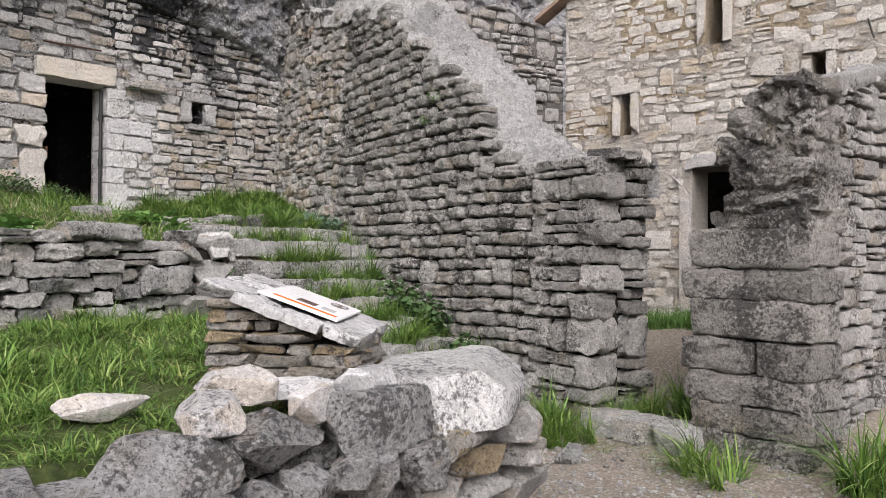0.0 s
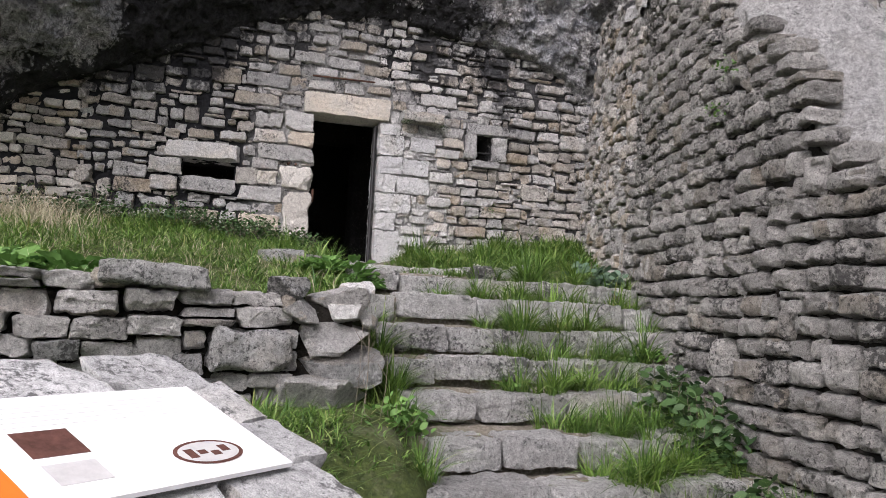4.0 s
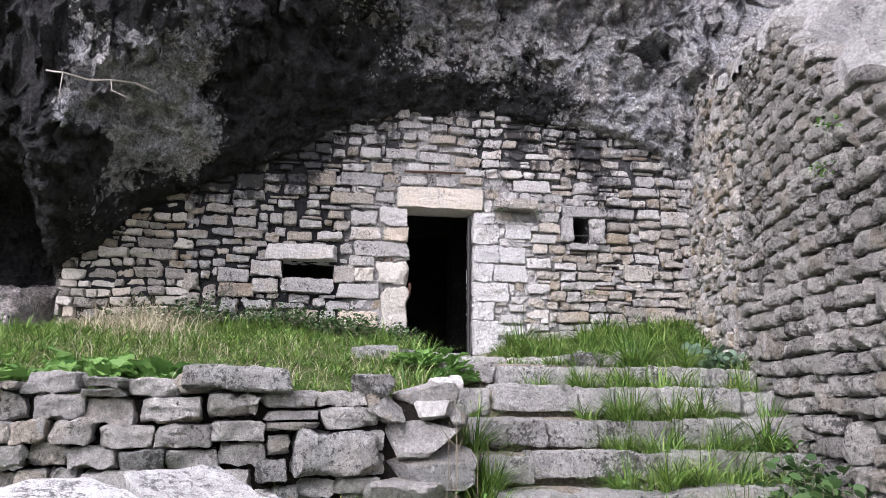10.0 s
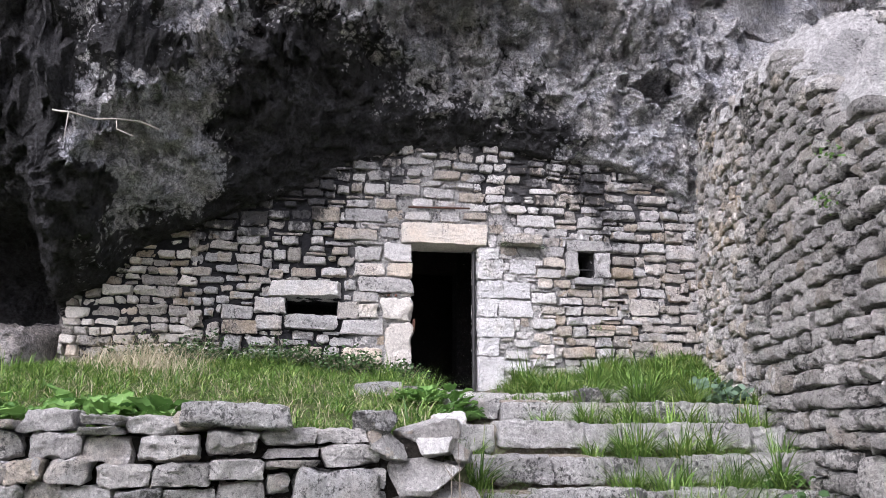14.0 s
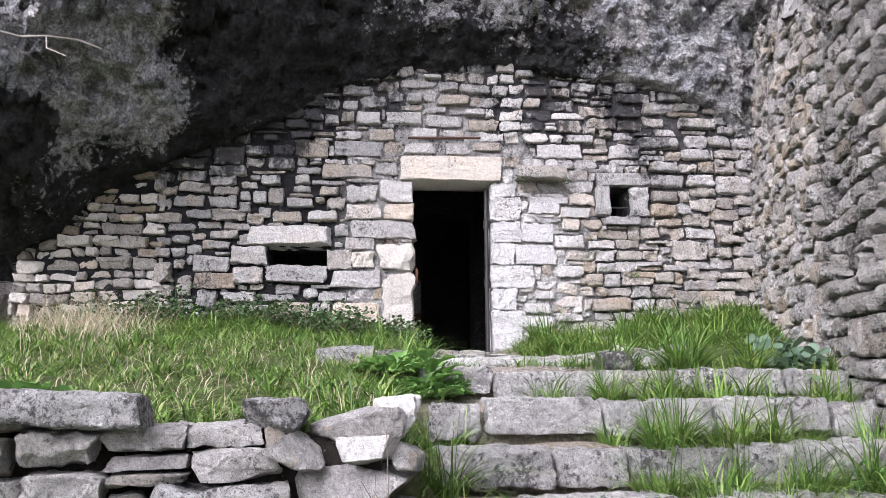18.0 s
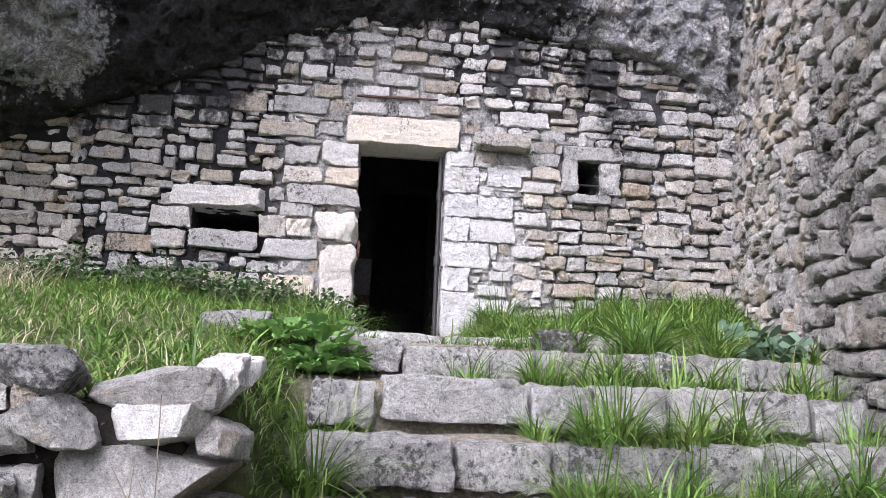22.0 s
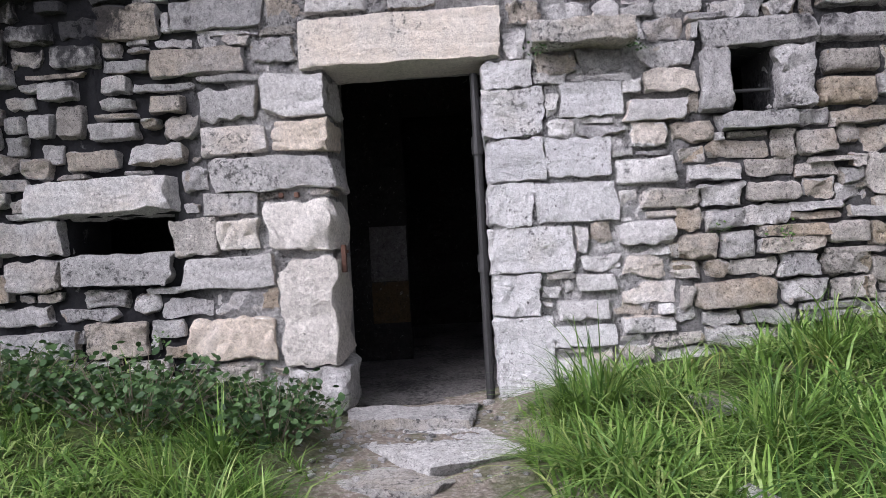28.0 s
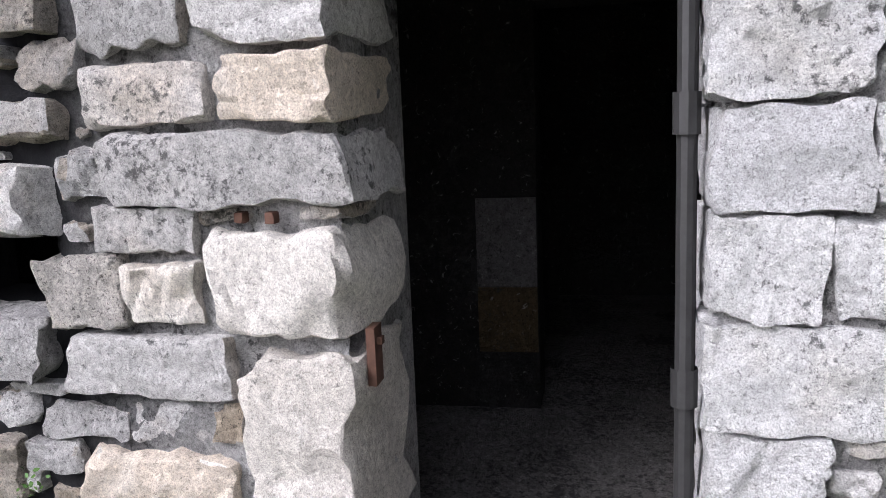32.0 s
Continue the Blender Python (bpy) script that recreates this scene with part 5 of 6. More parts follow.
for x, y, z, w, d, h, mat in ((-6.22, 4.17, 1.40, 0.50, 0.38, 0.18, M_RUBBLE), (-6.22, 4.18, 1.22, 0.5, 0.40, 0.18, M_ROCK), (-6.22, 4.14, 1.05, 0.56, 0.40, 0.18, M_RUBBLE), (-6.16, 4.23, 1.54, 0.22, 0.26, 0.09, M_DRESSED), (-6.18, 4.38, 1.52, 0.12, 0.2, 0.08, M_RUBBLE),
                              (-6.24, 4.33, 1.67, 0.17, 0.24, 0.13, M_DRESSED), (-6.22, 4.19, 1.62, 0.32, 0.26, 0.12, M_RUBBLE), (-6.2, 3.90, 1.66, 0.24, 0.28, 0.12, M_ROCK), (-6.2, 3.93, 1.55, 0.26, 0.28, 0.11, M_RUBBLE), (-6.44, 4.36, 1.70, 0.18, 0.22, 0.10, M_DRESSED),
                              (-8.46, 4.2, 2.0, 0.36, 0.22, 0.14, M_ROCK)):
    p, q = rock_shape(w * 1.06, d * 1.05, h * 1.32, square=8.0)
    part("stone", (p, q), mat, terrace, smooth=0.22, at=(x, y, z), rz=math.pi / 2 + 0.2 * math.sin(40 * y))

# ---- panel on its plinth ----
plinth = tagged(new("panel_plinth"), "dry stone plinth with a sloping slab top", "plinth")
UX, UY = -0.593, 0.805
VX, VY = -0.805, -0.593


def on_plinth(a, b, z):
    a = a * 1.13 - 0.12
    return (-2.95 + UX * a + VX * b, 2.88 + UY * a + VY * b, z)


PL_TURN = math.atan2(UY, UX)
core = [on_plinth(a, b, z) for a in (0.08, 0.88) for b in (0.07, 0.7) for z in (0.6, 1.02 + 0.36 * (b - 0.05))]
part("core", (core, [[0, 1, 3, 2], [4, 6, 7, 5], [0, 4, 5, 1], [2, 3, 7, 6], [1, 5, 7, 3], [0, 2, 6, 4]]), M_EARTH_SHADE, plinth, smooth=False)
SLOPE = 0.36
for k in range(12):
    z0 = 0.66 + 0.058 * k
    for side in range(4):
        run = 0.9 if side % 2 == 0 else 0.76
        a = 0.0
        while a < run - 0.05:
            w = min(RNG.uniform(0.12, 0.34), run - a)
            m = a + w / 2
            aa, bb = ((m, 0.06), (0.885, m), (m, 0.67), (0.09, m))[side]
            if z0 + 0.05 < 1.09 + SLOPE * max(bb - 0.05, 0) - 0.005:
                p, q = stone_shape(w - 0.014, RNG.uniform(0.17, 0.25), 0.046 + 0.012 * (k % 2), (8, 4, 4), 0.3, 0.14, 0.2, cuts=4)
                part("stone", (p, q), M_RUBBLE if side == 1 else M_PLINTH, plinth, at=on_plinth(aa, bb, z0 + 0.03), rz=PL_TURN + (0 if side % 2 == 0 else math.pi / 2) + RNG.uniform(-0.05, 0.05))
            a += w
tilt = math.atan(SLOPE)


def on_slope(a, b, lift):
    return on_plinth(a, b, 1.11 + SLOPE * b + lift)


edges = [(0.12, 0.06, 0.3, 0.2), (0.42, 0.05, 0.34, 0.2), (0.74, 0.05, 0.34, 0.22), (0.15, 0.68, 0.34, 0.26), (0.47, 0.69, 0.34, 0.24), (0.78, 0.68, 0.32, 0.26), (0.03, 0.25, 0.16, 0.24), (0.02, 0.48, 0.16, 0.26), (0.89, 0.27, 0.16, 0.24), (0.89, 0.5, 0.15, 0.24), (0.45, 0.37, 0.78, 0.5)]
for a, b, w, d in edges:
    p, q = stone_shape(w, d, 0.06, (8, 7, 3), 0.5, 0.07, 0.12)
    ob = part("cap_slab", (p, q), M_CAPSLAB, plinth)
    ob.matrix_basis = Matrix.Translation(on_slope(a, b, -0.02 if w < 0.5 else -0.035)) @ Matrix.Rotation(PL_TURN, 4, "Z") @ Matrix.Rotation(tilt, 4, "X")
panel = tagged(new("information_panel"), "white printed information panel lying on the plinth", "sign")
panel.matrix_basis = Matrix.Translation(on_slope(0.434, 0.31, 0.03)) @ Matrix.Rotation(PL_TURN, 4, "Z") @ Matrix.Rotation(tilt, 4, "X")


def flat(x0, x1, y0, y1, z0, z1):
    return joined([(x0, x1, y0, y1, z0, z1)])


part("board", flat(-0.39, 0.39, -0.225, 0.225, 0.0, 0.012), M_PANEL, panel, smooth=False)
part("orange_band", flat(-0.33, -0.275, -0.2, 0.16, 0.012, 0.0135), M_ORANGE, panel, "orange title band", False)
part("photo", flat(-0.2, -0.07, -0.05, 0.06, 0.012, 0.0135), M_BROWN, panel, "small brown photograph", False)
part("photo", flat(-0.2, -0.08, -0.16, -0.08, 0.012, 0.0135), M_GREYPRINT, panel, "faint grey drawing", False)
oval = [(0.20 + 0.10 * math.cos(t * math.pi / 12), -0.12 + 0.055 * math.sin(t * math.pi / 12), 0.0136) for t in range(24)]
part("plan_drawing", (oval, [list(range(24))]), M_BROWN, panel, "oval brown plan drawing", False)
inner_oval = [(0.20 + 0.088 * math.cos(t * math.pi / 12), -0.12 + 0.046 * math.sin(t * math.pi / 12), 0.0142) for t in range(24)]
part("plan_field", (inner_oval, [list(range(24))]), M_GREYPRINT, panel, "pale inside of the plan", False)
for k in range(4):
    part("plan_room", flat(0.135 + 0.034 * k, 0.16 + 0.034 * k, -0.14 + 0.012 * (k % 2), -0.10 - 0.01 * (k % 3), 0.0142, 0.0148), M_BROWN, panel, smooth=False)
for k in range(5):
    part("text_line", flat(-0.2, 0.28, 0.17 - 0.022 * k, 0.174 - 0.022 * k, 0.012, 0.0132), M_FAINT, panel, smooth=False)

# ---- boulder and loose rocks ----


def loose(name, x, y, z, w, d, h, rz, mat, label):
    p, q = rock_shape(w, d * 1.05, h * 1.14, square=8.0)
    ob = part(name, (p, q), mat, smooth=0.22, at=(x, y, z), rz=rz)
    return tagged(ob, label, "rock")


p, q = rock_shape(0.94, 0.64, 0.31, (26, 20, 12), 7, (0.80, 1.05), 0.05, 14.0)
tagged(part("boulder", (p + np.stack([0 * p[:, 0], 0 * p[:, 0], 0.10 * p[:, 0]], 1), q), M_BOULDER, smooth=0.25, at=(-2.66, 3.34, 0.81), rz=1.87), "large flat-topped boulder speckled with lichen", "rock")
# the top of the low wall, as it was piled: x, y, z, length, depth, height, turn
PILED = ((-2.60, 1.52, 0.71, 0.62, 0.34, 0.24, 1.45), (-2.62, 0.95, 0.68, 0.52, 0.36, 0.22, 1.6), (-2.62, 2.10, 0.75, 0.46, 0.30, 0.24, 1.5), (-2.60, 2.56, 0.76, 0.62, 0.34, 0.28, 1.62), (-2.45, 2.36, 0.56, 0.19, 0.2, 0.16, 1.5), (-2.44, 2.56, 0.54, 0.19, 0.2, 0.20, 1.6),
         (-2.45, 2.78, 0.55, 0.24, 0.22, 0.20, 1.4), (-2.46, 2.14, 0.57, 0.24, 0.2, 0.12, 1.6), (-2.46, 1.88, 0.58, 0.26, 0.22, 0.14, 1.5), (-2.46, 1.62, 0.56, 0.26, 0.22, 0.15, 1.6), (-2.62, 0.42, 0.66, 0.5, 0.34, 0.24, 1.5))
for x, y, z, w, d, h, r in PILED:
    loose("rock", x, y, z, w, d, h, r, M_ROCK, "grey angular limestone block piled in the low wall")
for x, y, z, w, d, h in ((-2.74, 1.88, 0.88, 0.34, 0.26, 0.15), (-2.62, 2.26, 0.85, 0.22, 0.2, 0.16), (-3.02, 2.16, 0.93, 0.36, 0.28, 0.16), (-3.35, 1.70, 0.84, 0.36, 0.2, 0.10)):
    loose("rock", x, y, z, w, d, h, 1.45, M_DRESSED, "pale freshly broken limestone rock")
loose("rock", -2.68, 2.74, 0.90, 0.36, 0.30, 0.15, 1.7, M_CAPSLAB, "smooth grey slab wedged against the boulder")
loose("rock", -3.0, 2.55, 0.86, 0.5, 0.22, 0.08, 1.2, M_CAPSLAB, "thin grey slab at the foot of the plinth")
for x, y, z, w, d, h, r in ((-2.52, 3.06, 0.60, 0.56, 0.36, 0.14, 1.75), (-2.50, 3.58, 0.64, 0.46, 0.4, 0.17, 2.1), (-2.48, 3.16, 0.47, 0.46, 0.36, 0.14, 1.7), (-2.52, 3.66, 0.48, 0.44, 0.4, 0.15, 2.1), (-2.46, 2.92, 0.40, 0.26, 0.3, 0.16, 1.6), (-2.50, 3.68, 0.28, 0.36, 0.4, 0.24, 2.0), (-2.48, 3.3, 0.32, 0.40, 0.36, 0.16, 1.7),
                            (-2.48, 3.05, 0.24, 0.3, 0.34, 0.16, 1.7), (-2.52, 3.66, 0.08, 0.38, 0.4, 0.18, 2.0)):
    loose("rock", x, y, z, w, d, h, r, M_PLINTH if h < 0.15 else M_RUBBLE, "tan flat block stacked under the boulder")
for x, y, z, w, h, r in ((-4.35, 4.12, 0.55, 0.40, 0.13, 0.4), (-3.85, 4.0, 0.50, 0.42, 0.15, 0.1), (-4.75, 4.3, 0.62, 0.32, 0.16, 1.0), (-3.4, 4.0, 0.38, 0.40, 0.22, 2.6)):
    loose("rock", x, y, z, w, 0.28, h, r, M_CAPSLAB, "flat grey slab wedged beside the stairs")
low_wall = tagged(part("wall_low", joined([(-3.3, -2.72, -3.0, 3.3, -0.1, 0.58)]), M_EARTH_SHADE, smooth=False), "low rubble wall of piled limestone", "wall", kind="structure")
LOW = Poly(((-2.62, -3.0), (-2.62, 3.3), (-2.95, 4.05)))
lay(low_wall, lambda u, z: (LOW.xy(u), LOW.turn(u)), 0, LOW.s[-1], lambda u: -0.05, lambda u: 0.68, M_ROCK, rows=(0.10, 0.19), widths=(0.14, 0.34), depth=0.42, proud=0.05, limit=160, edge=0.4, jit=0.13, amp=0.14, seed=31, seg=(8, 5, 7), gap=0.010, jump=0.05, cuts=6, chip=(0.7, 0.95), fill=lambda u, z: True)

# ---- plants ----


def blades(x, y, z, length, width, lean, rng, segs=2, way=None):
    """Grass blades as bent tapering strips; all arguments are arrays."""
    n = len(x)
    a = rng.uniform(0, 2 * math.pi, n) if way is None else way
    b = a + rng.uniform(-0.6, 0.6, n) + math.pi / 2
    dirs = np.stack([np.cos(a), np.sin(a)], 1)
    wide = np.stack([np.cos(b), np.sin(b)], 1)
    rows = []
    for k in range(segs + 1):
        t = k / segs
        out = lean * t**1.7 * length
        up = length * (t - 0.52 * lean * t**2.0)
        w = width * (1 - 0.85 * t) / 2
        base = np.stack([x + dirs[:, 0] * out, y + dirs[:, 1] * out, z + up], 1)
        side = np.concatenate([wide * w[:, None], np.zeros((n, 1))], 1)
        rows += [base - side, base + side]
    v = np.stack(rows, 1).reshape(-1, 3)
    m = 2 * (segs + 1)
    f = np.array([[2 * k, 2 * k + 1, 2 * k + 3, 2 * k + 2] for k in range(segs)])
    return v, (np.arange(n)[:, None, None] * m + f[None]).reshape(-1, 4)


def quick_mesh(name, v, f, mat):
    me = bpy.data.meshes.new(name)
    me.vertices.add(len(v))
    me.vertices.foreach_set("co", np.asarray(v, np.float32).ravel())
    me.loops.add(f.size)
    me.loops.foreach_set("vertex_index", f.astype(np.int32).ravel())
    me.polygons.add(len(f))
    me.polygons.foreach_set("loop_start", np.arange(0, f.size, 4, dtype=np.int32))
    me.materials.append(mat)
    me.update(calc_edges=True)
    me.validate()
    return me


def ground_at(x, y):
    x, y = np.asarray(x, float), np.asarray(y, float)
    return ground_z(x, y) + 0.035 * fbm(np.stack([np.ravel(x) * 2.2, np.ravel(y) * 2.2, 0 * np.ravel(x)], 1), 4).reshape(x.shape)


def sward(name, label, regions, mat, seed):
    """Grass over patches (x0, x1, y0, y1, blades per square metre, shortest, longest, patchiness, width)."""
    rng = np.random.default_rng(seed)
    vs, fs, n = [], [], 0
    for x0, x1, y0, y1, dens, lo, hi, patch, wide in regions:
        k = int((x1 - x0) * (y1 - y0) * dens / 26)
        cx, cy, cs = rng.uniform(x0, x1, k), rng.uniform(y0, y1, k), rng.uniform(0.4, 1.15, k)
        m = fbm(np.stack([cx * 1.4, cy * 1.4, 0 * cx + seed], 1), 3)
        cs = cs * (0.6 + 0.4 * np.clip(m - patch, 0, 1.2))
        keep = m > patch
        cx, cy, cs = (np.repeat(q[keep], 26) for q in (cx, cy, cs))
        way = rng.uniform(0, 6.28, len(cx))
        r = np.abs(rng.normal(0, 0.055, len(cx))) * (0.6 + cs)
        x, y = cx + r * np.cos(way), cy + r * np.sin(way)
        keep = y < right_y(x) - 0.03
        x, y, cs, way, r = x[keep], y[keep], cs[keep], way[keep], r[keep]
        length = (lo + (hi - lo) * rng.uniform(0, 1, len(x)) ** 1.5 * 1.3) * cs
        lean = np.clip(0.35 + 5.0 * r + rng.uniform(-0.2, 1.0, len(x)), 0.1, 1.55)
        v, f = blades(x, y, ground_at(x, y) - 0.015, length, rng.uniform(0.55, 1.3, len(x)) * wide, lean, rng, 3, way + rng.normal(0, 0.5, len(x)))
        vs.append(v)
        fs.append(f + n)
        n += len(v)
    ob = new(name, quick_mesh(name, np.concatenate(vs), np.concatenate(fs), mat))
    return tagged(ob, label, "grass", kind="stuff")


sward("terrace_grass", "uneven green grass on the terrace", ((-9.5, -6.3, 0.0, 4.65, 1500, 0.05, 0.13, -3.0, 0.011), (-11.4, -9.5, 0.6, 4.6, 1200, 0.06, 0.16, -3.0, 0.012), (-11.2, -9.6, 6.1, 8.6, 700, 0.08, 0.2, -3.0, 0.013), (-8.45, -8.0, 4.75, 6.6, 1500, 0.08, 0.20, -0.4, 0.010), (-10.0, -7.8, 6.3, 8.2, 1000, 0.05, 0.13, -3.0, 0.012), (-9.4, -8.1, 4.75, 6.4, 260, 0.05, 0.12, 0.0, 0.009), (-11.5, -6.35, -2.5, 4.5, 800, 0.10, 0.26, -0.4, 0.014), (-11.3, -9.6, 6.05, 8.9, 1300, 0.12, 0.32, -0.6, 0.019), (-11.5, -10.4, 1.0, 5.0, 500, 0.12, 0.3, -0.3, 0.011),
      (-9.7, -7.6, 6.5, 8.2, 1000, 0.10, 0.27, -0.3, 0.017), (-7.0, -6.4, 4.3, 4.75, 1000, 0.12, 0.3, -0.3, 0.013), (-10.6, -9.0, 4.1, 4.95, 1200, 0.14, 0.36, -0.5, 0.014)), M_GRASS, 3)
sward("shelf_grass", "rank grass on the lower shelf", ((-6.0, -2.9, -1.0, 4.1, 1500, 0.05, 0.13, -3.0, 0.011), (-6.0, -3.4, -2.5, 3.3, 800, 0.10, 0.26, -0.5, 0.014), (-6.0, -4.6, 3.3, 4.2, 900, 0.06, 0.2, -0.3, 0.011), (-6.0, -5.2, 0.0, 3.8, 1000, 0.1, 0.26, -0.4, 0.011), (-4.8, -2.85, -2.0, 2.1, 1500, 0.05, 0.17, -0.9, 0.010), (-5.9, -4.2, 3.85, 4.55, 500, 0.05, 0.13, -0.4, 0.012)), M_GRASS, 5)
sward("stair_grass", "grass growing through the stair joints", ((-7.7, -4.7, 5.9, 7.4, 600, 0.06, 0.24, 0.0, 0.011), (-7.7, -4.9, 4.6, 5.9, 130, 0.03, 0.1, 0.2, 0.008), (-4.5, -2.6, 4.9, 6.3, 200, 0.04, 0.12, 0.1, 0.008), (-3.4, -2.4, 6.5, 10.4, 300, 0.05, 0.14, 0.0, 0.008)), M_TUFT, 6)
rng = np.random.default_rng(8)
x = rng.uniform(-5.4, -2.4, 5000)
y = rng.uniform(9.9, 10.42, 5000)
v, f = blades(x, y, ground_at(x, y), rng.uniform(0.12, 0.34, 5000), rng.uniform(0.006, 0.012, 5000), rng.uniform(0.2, 0.9, 5000), rng)
tagged(new("court_grass", quick_mesh("court_grass", v, f, M_LEAF)), "strip of bright grass at the house foot", "grass", kind="stuff")
x = np.concatenate([rng.normal(-10.6, 0.3, 450), rng.normal(-9.9, 0.3, 350)])
y = np.concatenate([rng.normal(1.75, 0.3, 450), rng.normal(2.15, 0.25, 350)])
v, f = blades(x, y, ground_at(x, y), rng.uniform(0.15, 0.6, 800), rng.uniform(0.004, 0.008, 800), rng.uniform(0.4, 1.6, 800), rng, 5)
tagged(new("dry_grass", quick_mesh("dry_grass", v, f, M_DRY)), "bleached dry grass stems below the cave wall", "grass", kind="stuff")


x, y = rng.uniform(-9.5, -6.4, 1500), rng.uniform(1.0, 4.6, 1500)
v, f = blades(x, y, ground_at(x, y), rng.uniform(0.06, 0.22, 1500), rng.uniform(0.003, 0.007, 1500), rng.uniform(0.4, 1.6, 1500), rng, 4)
tagged(new("dry_blades", quick_mesh("dry_blades", v, f, M_DRY)), "withered blades scattered through the terrace grass", "grass", kind="stuff")


def tuft(name, n, lo, hi, spread, mat, seed, width=0.011):
    """A ragged clump: several sheaves of blades that each fall their own way."""
    rng = np.random.default_rng(seed)
    sheaf = rng.integers(0, 7, n)
    sa, sr, sl = rng.uniform(0, 6.28, 7), spread * np.sqrt(rng.uniform(0, 1, 7)), rng.uniform(0.6, 1.2, 7)
    x = sr[sheaf] * np.cos(sa[sheaf]) + rng.normal(0, 0.025, n)
    y = sr[sheaf] * np.sin(sa[sheaf]) + rng.normal(0, 0.025, n)
    way = sa[sheaf] + rng.normal(0, 0.8, n)
    lean = np.clip(rng.normal(0.85, 0.4, n), 0.1, 1.7)
    length, wide = rng.uniform(lo, hi, n) * sl[sheaf], rng.uniform(0.6, 1.25, n) * width
    out = []
    for pick in (sheaf < 2, (sheaf >= 2) & (sheaf < 5), sheaf >= 5):
        v, f = blades(x[pick], y[pick], np.zeros(pick.sum()) - 0.02, length[pick], wide[pick], lean[pick], rng, 6, way[pick])
        out.append(quick_mesh(name, v, f, mat))
    return out


TUFTS = [tuft("sheaf", 150, 0.2, 0.5, 0.13, M_TUFT, 40, 0.016), tuft("sheaf", 120, 0.16, 0.42, 0.17, M_TUFT, 41, 0.015), tuft("sheaf", 180, 0.22, 0.55, 0.16, M_GRASS, 42, 0.016), tuft("sheaf", 90, 0.15, 0.45, 0.15, M_TUFT, 43, 0.017), tuft("sheaf", 130, 0.2, 0.5, 0.2, M_GRASS, 44, 0.016)]


def tufts(spots, label, group):
    much = 1.25 if "foot" in group else 1.0
    for k, (x, y, s) in enumerate(spots):
        ob = new("grass_tuft")
        for me in TUFTS[(k * 3) % 5]:
            part("sheaf", me, None, ob)
        ob.location, ob.rotation_euler, ob.scale = (x, y, float(ground_at(x, y))), (0, 0, 2.4 * k), (s * much, s * much, s * much)
        tagged(ob, label, "grass", group)


tufts(((-5.25, 5.75, 0.9), (-5.32, 6.0, 1.0), (-4.95, 5.6, 0.75), (-5.7, 6.15, 0.9), (-5.75, 5.95, 0.6), (-6.25, 5.75, 0.85), (-6.3, 6.05, 0.9), (-6.28, 6.35, 0.8), (-6.7, 5.95, 0.7), (-7.05, 5.9, 0.85), (-5.0, 5.95, 0.9), (-4.75, 5.75, 0.8), (-5.38, 5.62, 0.7), (-5.95, 5.6, 0.7), (-6.35, 5.55, 0.6), (-6.75, 5.7, 0.7), (-7.15, 5.6, 0.7), (-7.6, 5.75, 0.75), (-7.62, 5.4, 0.6), (-7.2, 6.6, 0.9), (-6.95, 6.2, 0.8), (-4.35, 5.85, 0.7), (-6.45, 4.55, 0.8), (-5.9, 4.55, 0.7), (-5.3, 4.5, 0.6), (-5.45, 6.3, 0.9), (-6.0, 6.2, 0.8), (-6.7, 6.3, 0.8), (-5.85, 5.7, 0.5), (-4.4, 5.6, 0.5)),
      "arching clump of grass on a stair tread", "tufts on the stairs")
rows = []
for k, (sx, sz) in enumerate(STEPS[1:]):
    top_y = float(right_y(sx - 0.3)) - 0.12
    for j in range(4):
        y = 5.75 + (top_y - 5.75) * (j + 0.5 * (k % 2)) / 3.5
        rows.append((sx - 0.24 - 0.08 * ((j * 7 + k * 3) % 3), y, 0.62 + 0.12 * ((j * 5 + k * 2) % 4)))
tufts(rows, "long arching grass growing from a stair joint", "tufts on the stairs")
tufts(((-6.2, 4.52, 0.95), (-5.95, 4.56, 0.7), (-6.5, 4.58, 0.95), (-5.65, 4.50, 0.5), (-6.85, 4.64, 0.8), (-6.35, 4.62, 0.8)), "long drooping grass between stairs and terrace wall", "tufts on the stairs")
tufts(((-7.1, 6.25, 0.9), (-7.45, 6.05, 0.9), (-7.5, 6.4, 0.9), (-7.8, 6.2, 0.8), (-8.1, 6.5, 0.9), (-7.9, 6.85, 0.9), (-6.95, 4.72, 0.9), (-7.3, 4.72, 0.8), (-6.6, 4.7, 0.75), (-6.75, 6.5, 0.7), (-5.9, 6.4, 0.8)),
      "thick green tuft between the upper steps", "tufts on the stairs")
tufts(((-3.75, 6.05, 1.0), (-3.5, 5.9, 0.9), (-3.25, 6.0, 0.8), (-3.95, 5.75, 0.8), (-2.75, 6.75, 0.95), (-3.0, 6.6, 0.8), (-2.2, 5.75, 1.0), (-1.95, 5.6, 0.95), (-2.35, 5.95, 0.8), (-1.2, 5.9, 1.1), (-1.1, 6.2, 1.0), (-4.05, 5.2, 0.6), (-3.95, 6.05, 0.9), (-3.6, 6.1, 1.0), (-4.15, 5.95, 0.8), (-3.4, 5.7, 0.7), (-4.6, 6.05, 0.7), (-3.1, 6.35, 0.7), (-2.9, 7.3, 0.8)),
      "dark green grass clump at the foot of the masonry", "tufts at the wall foot")
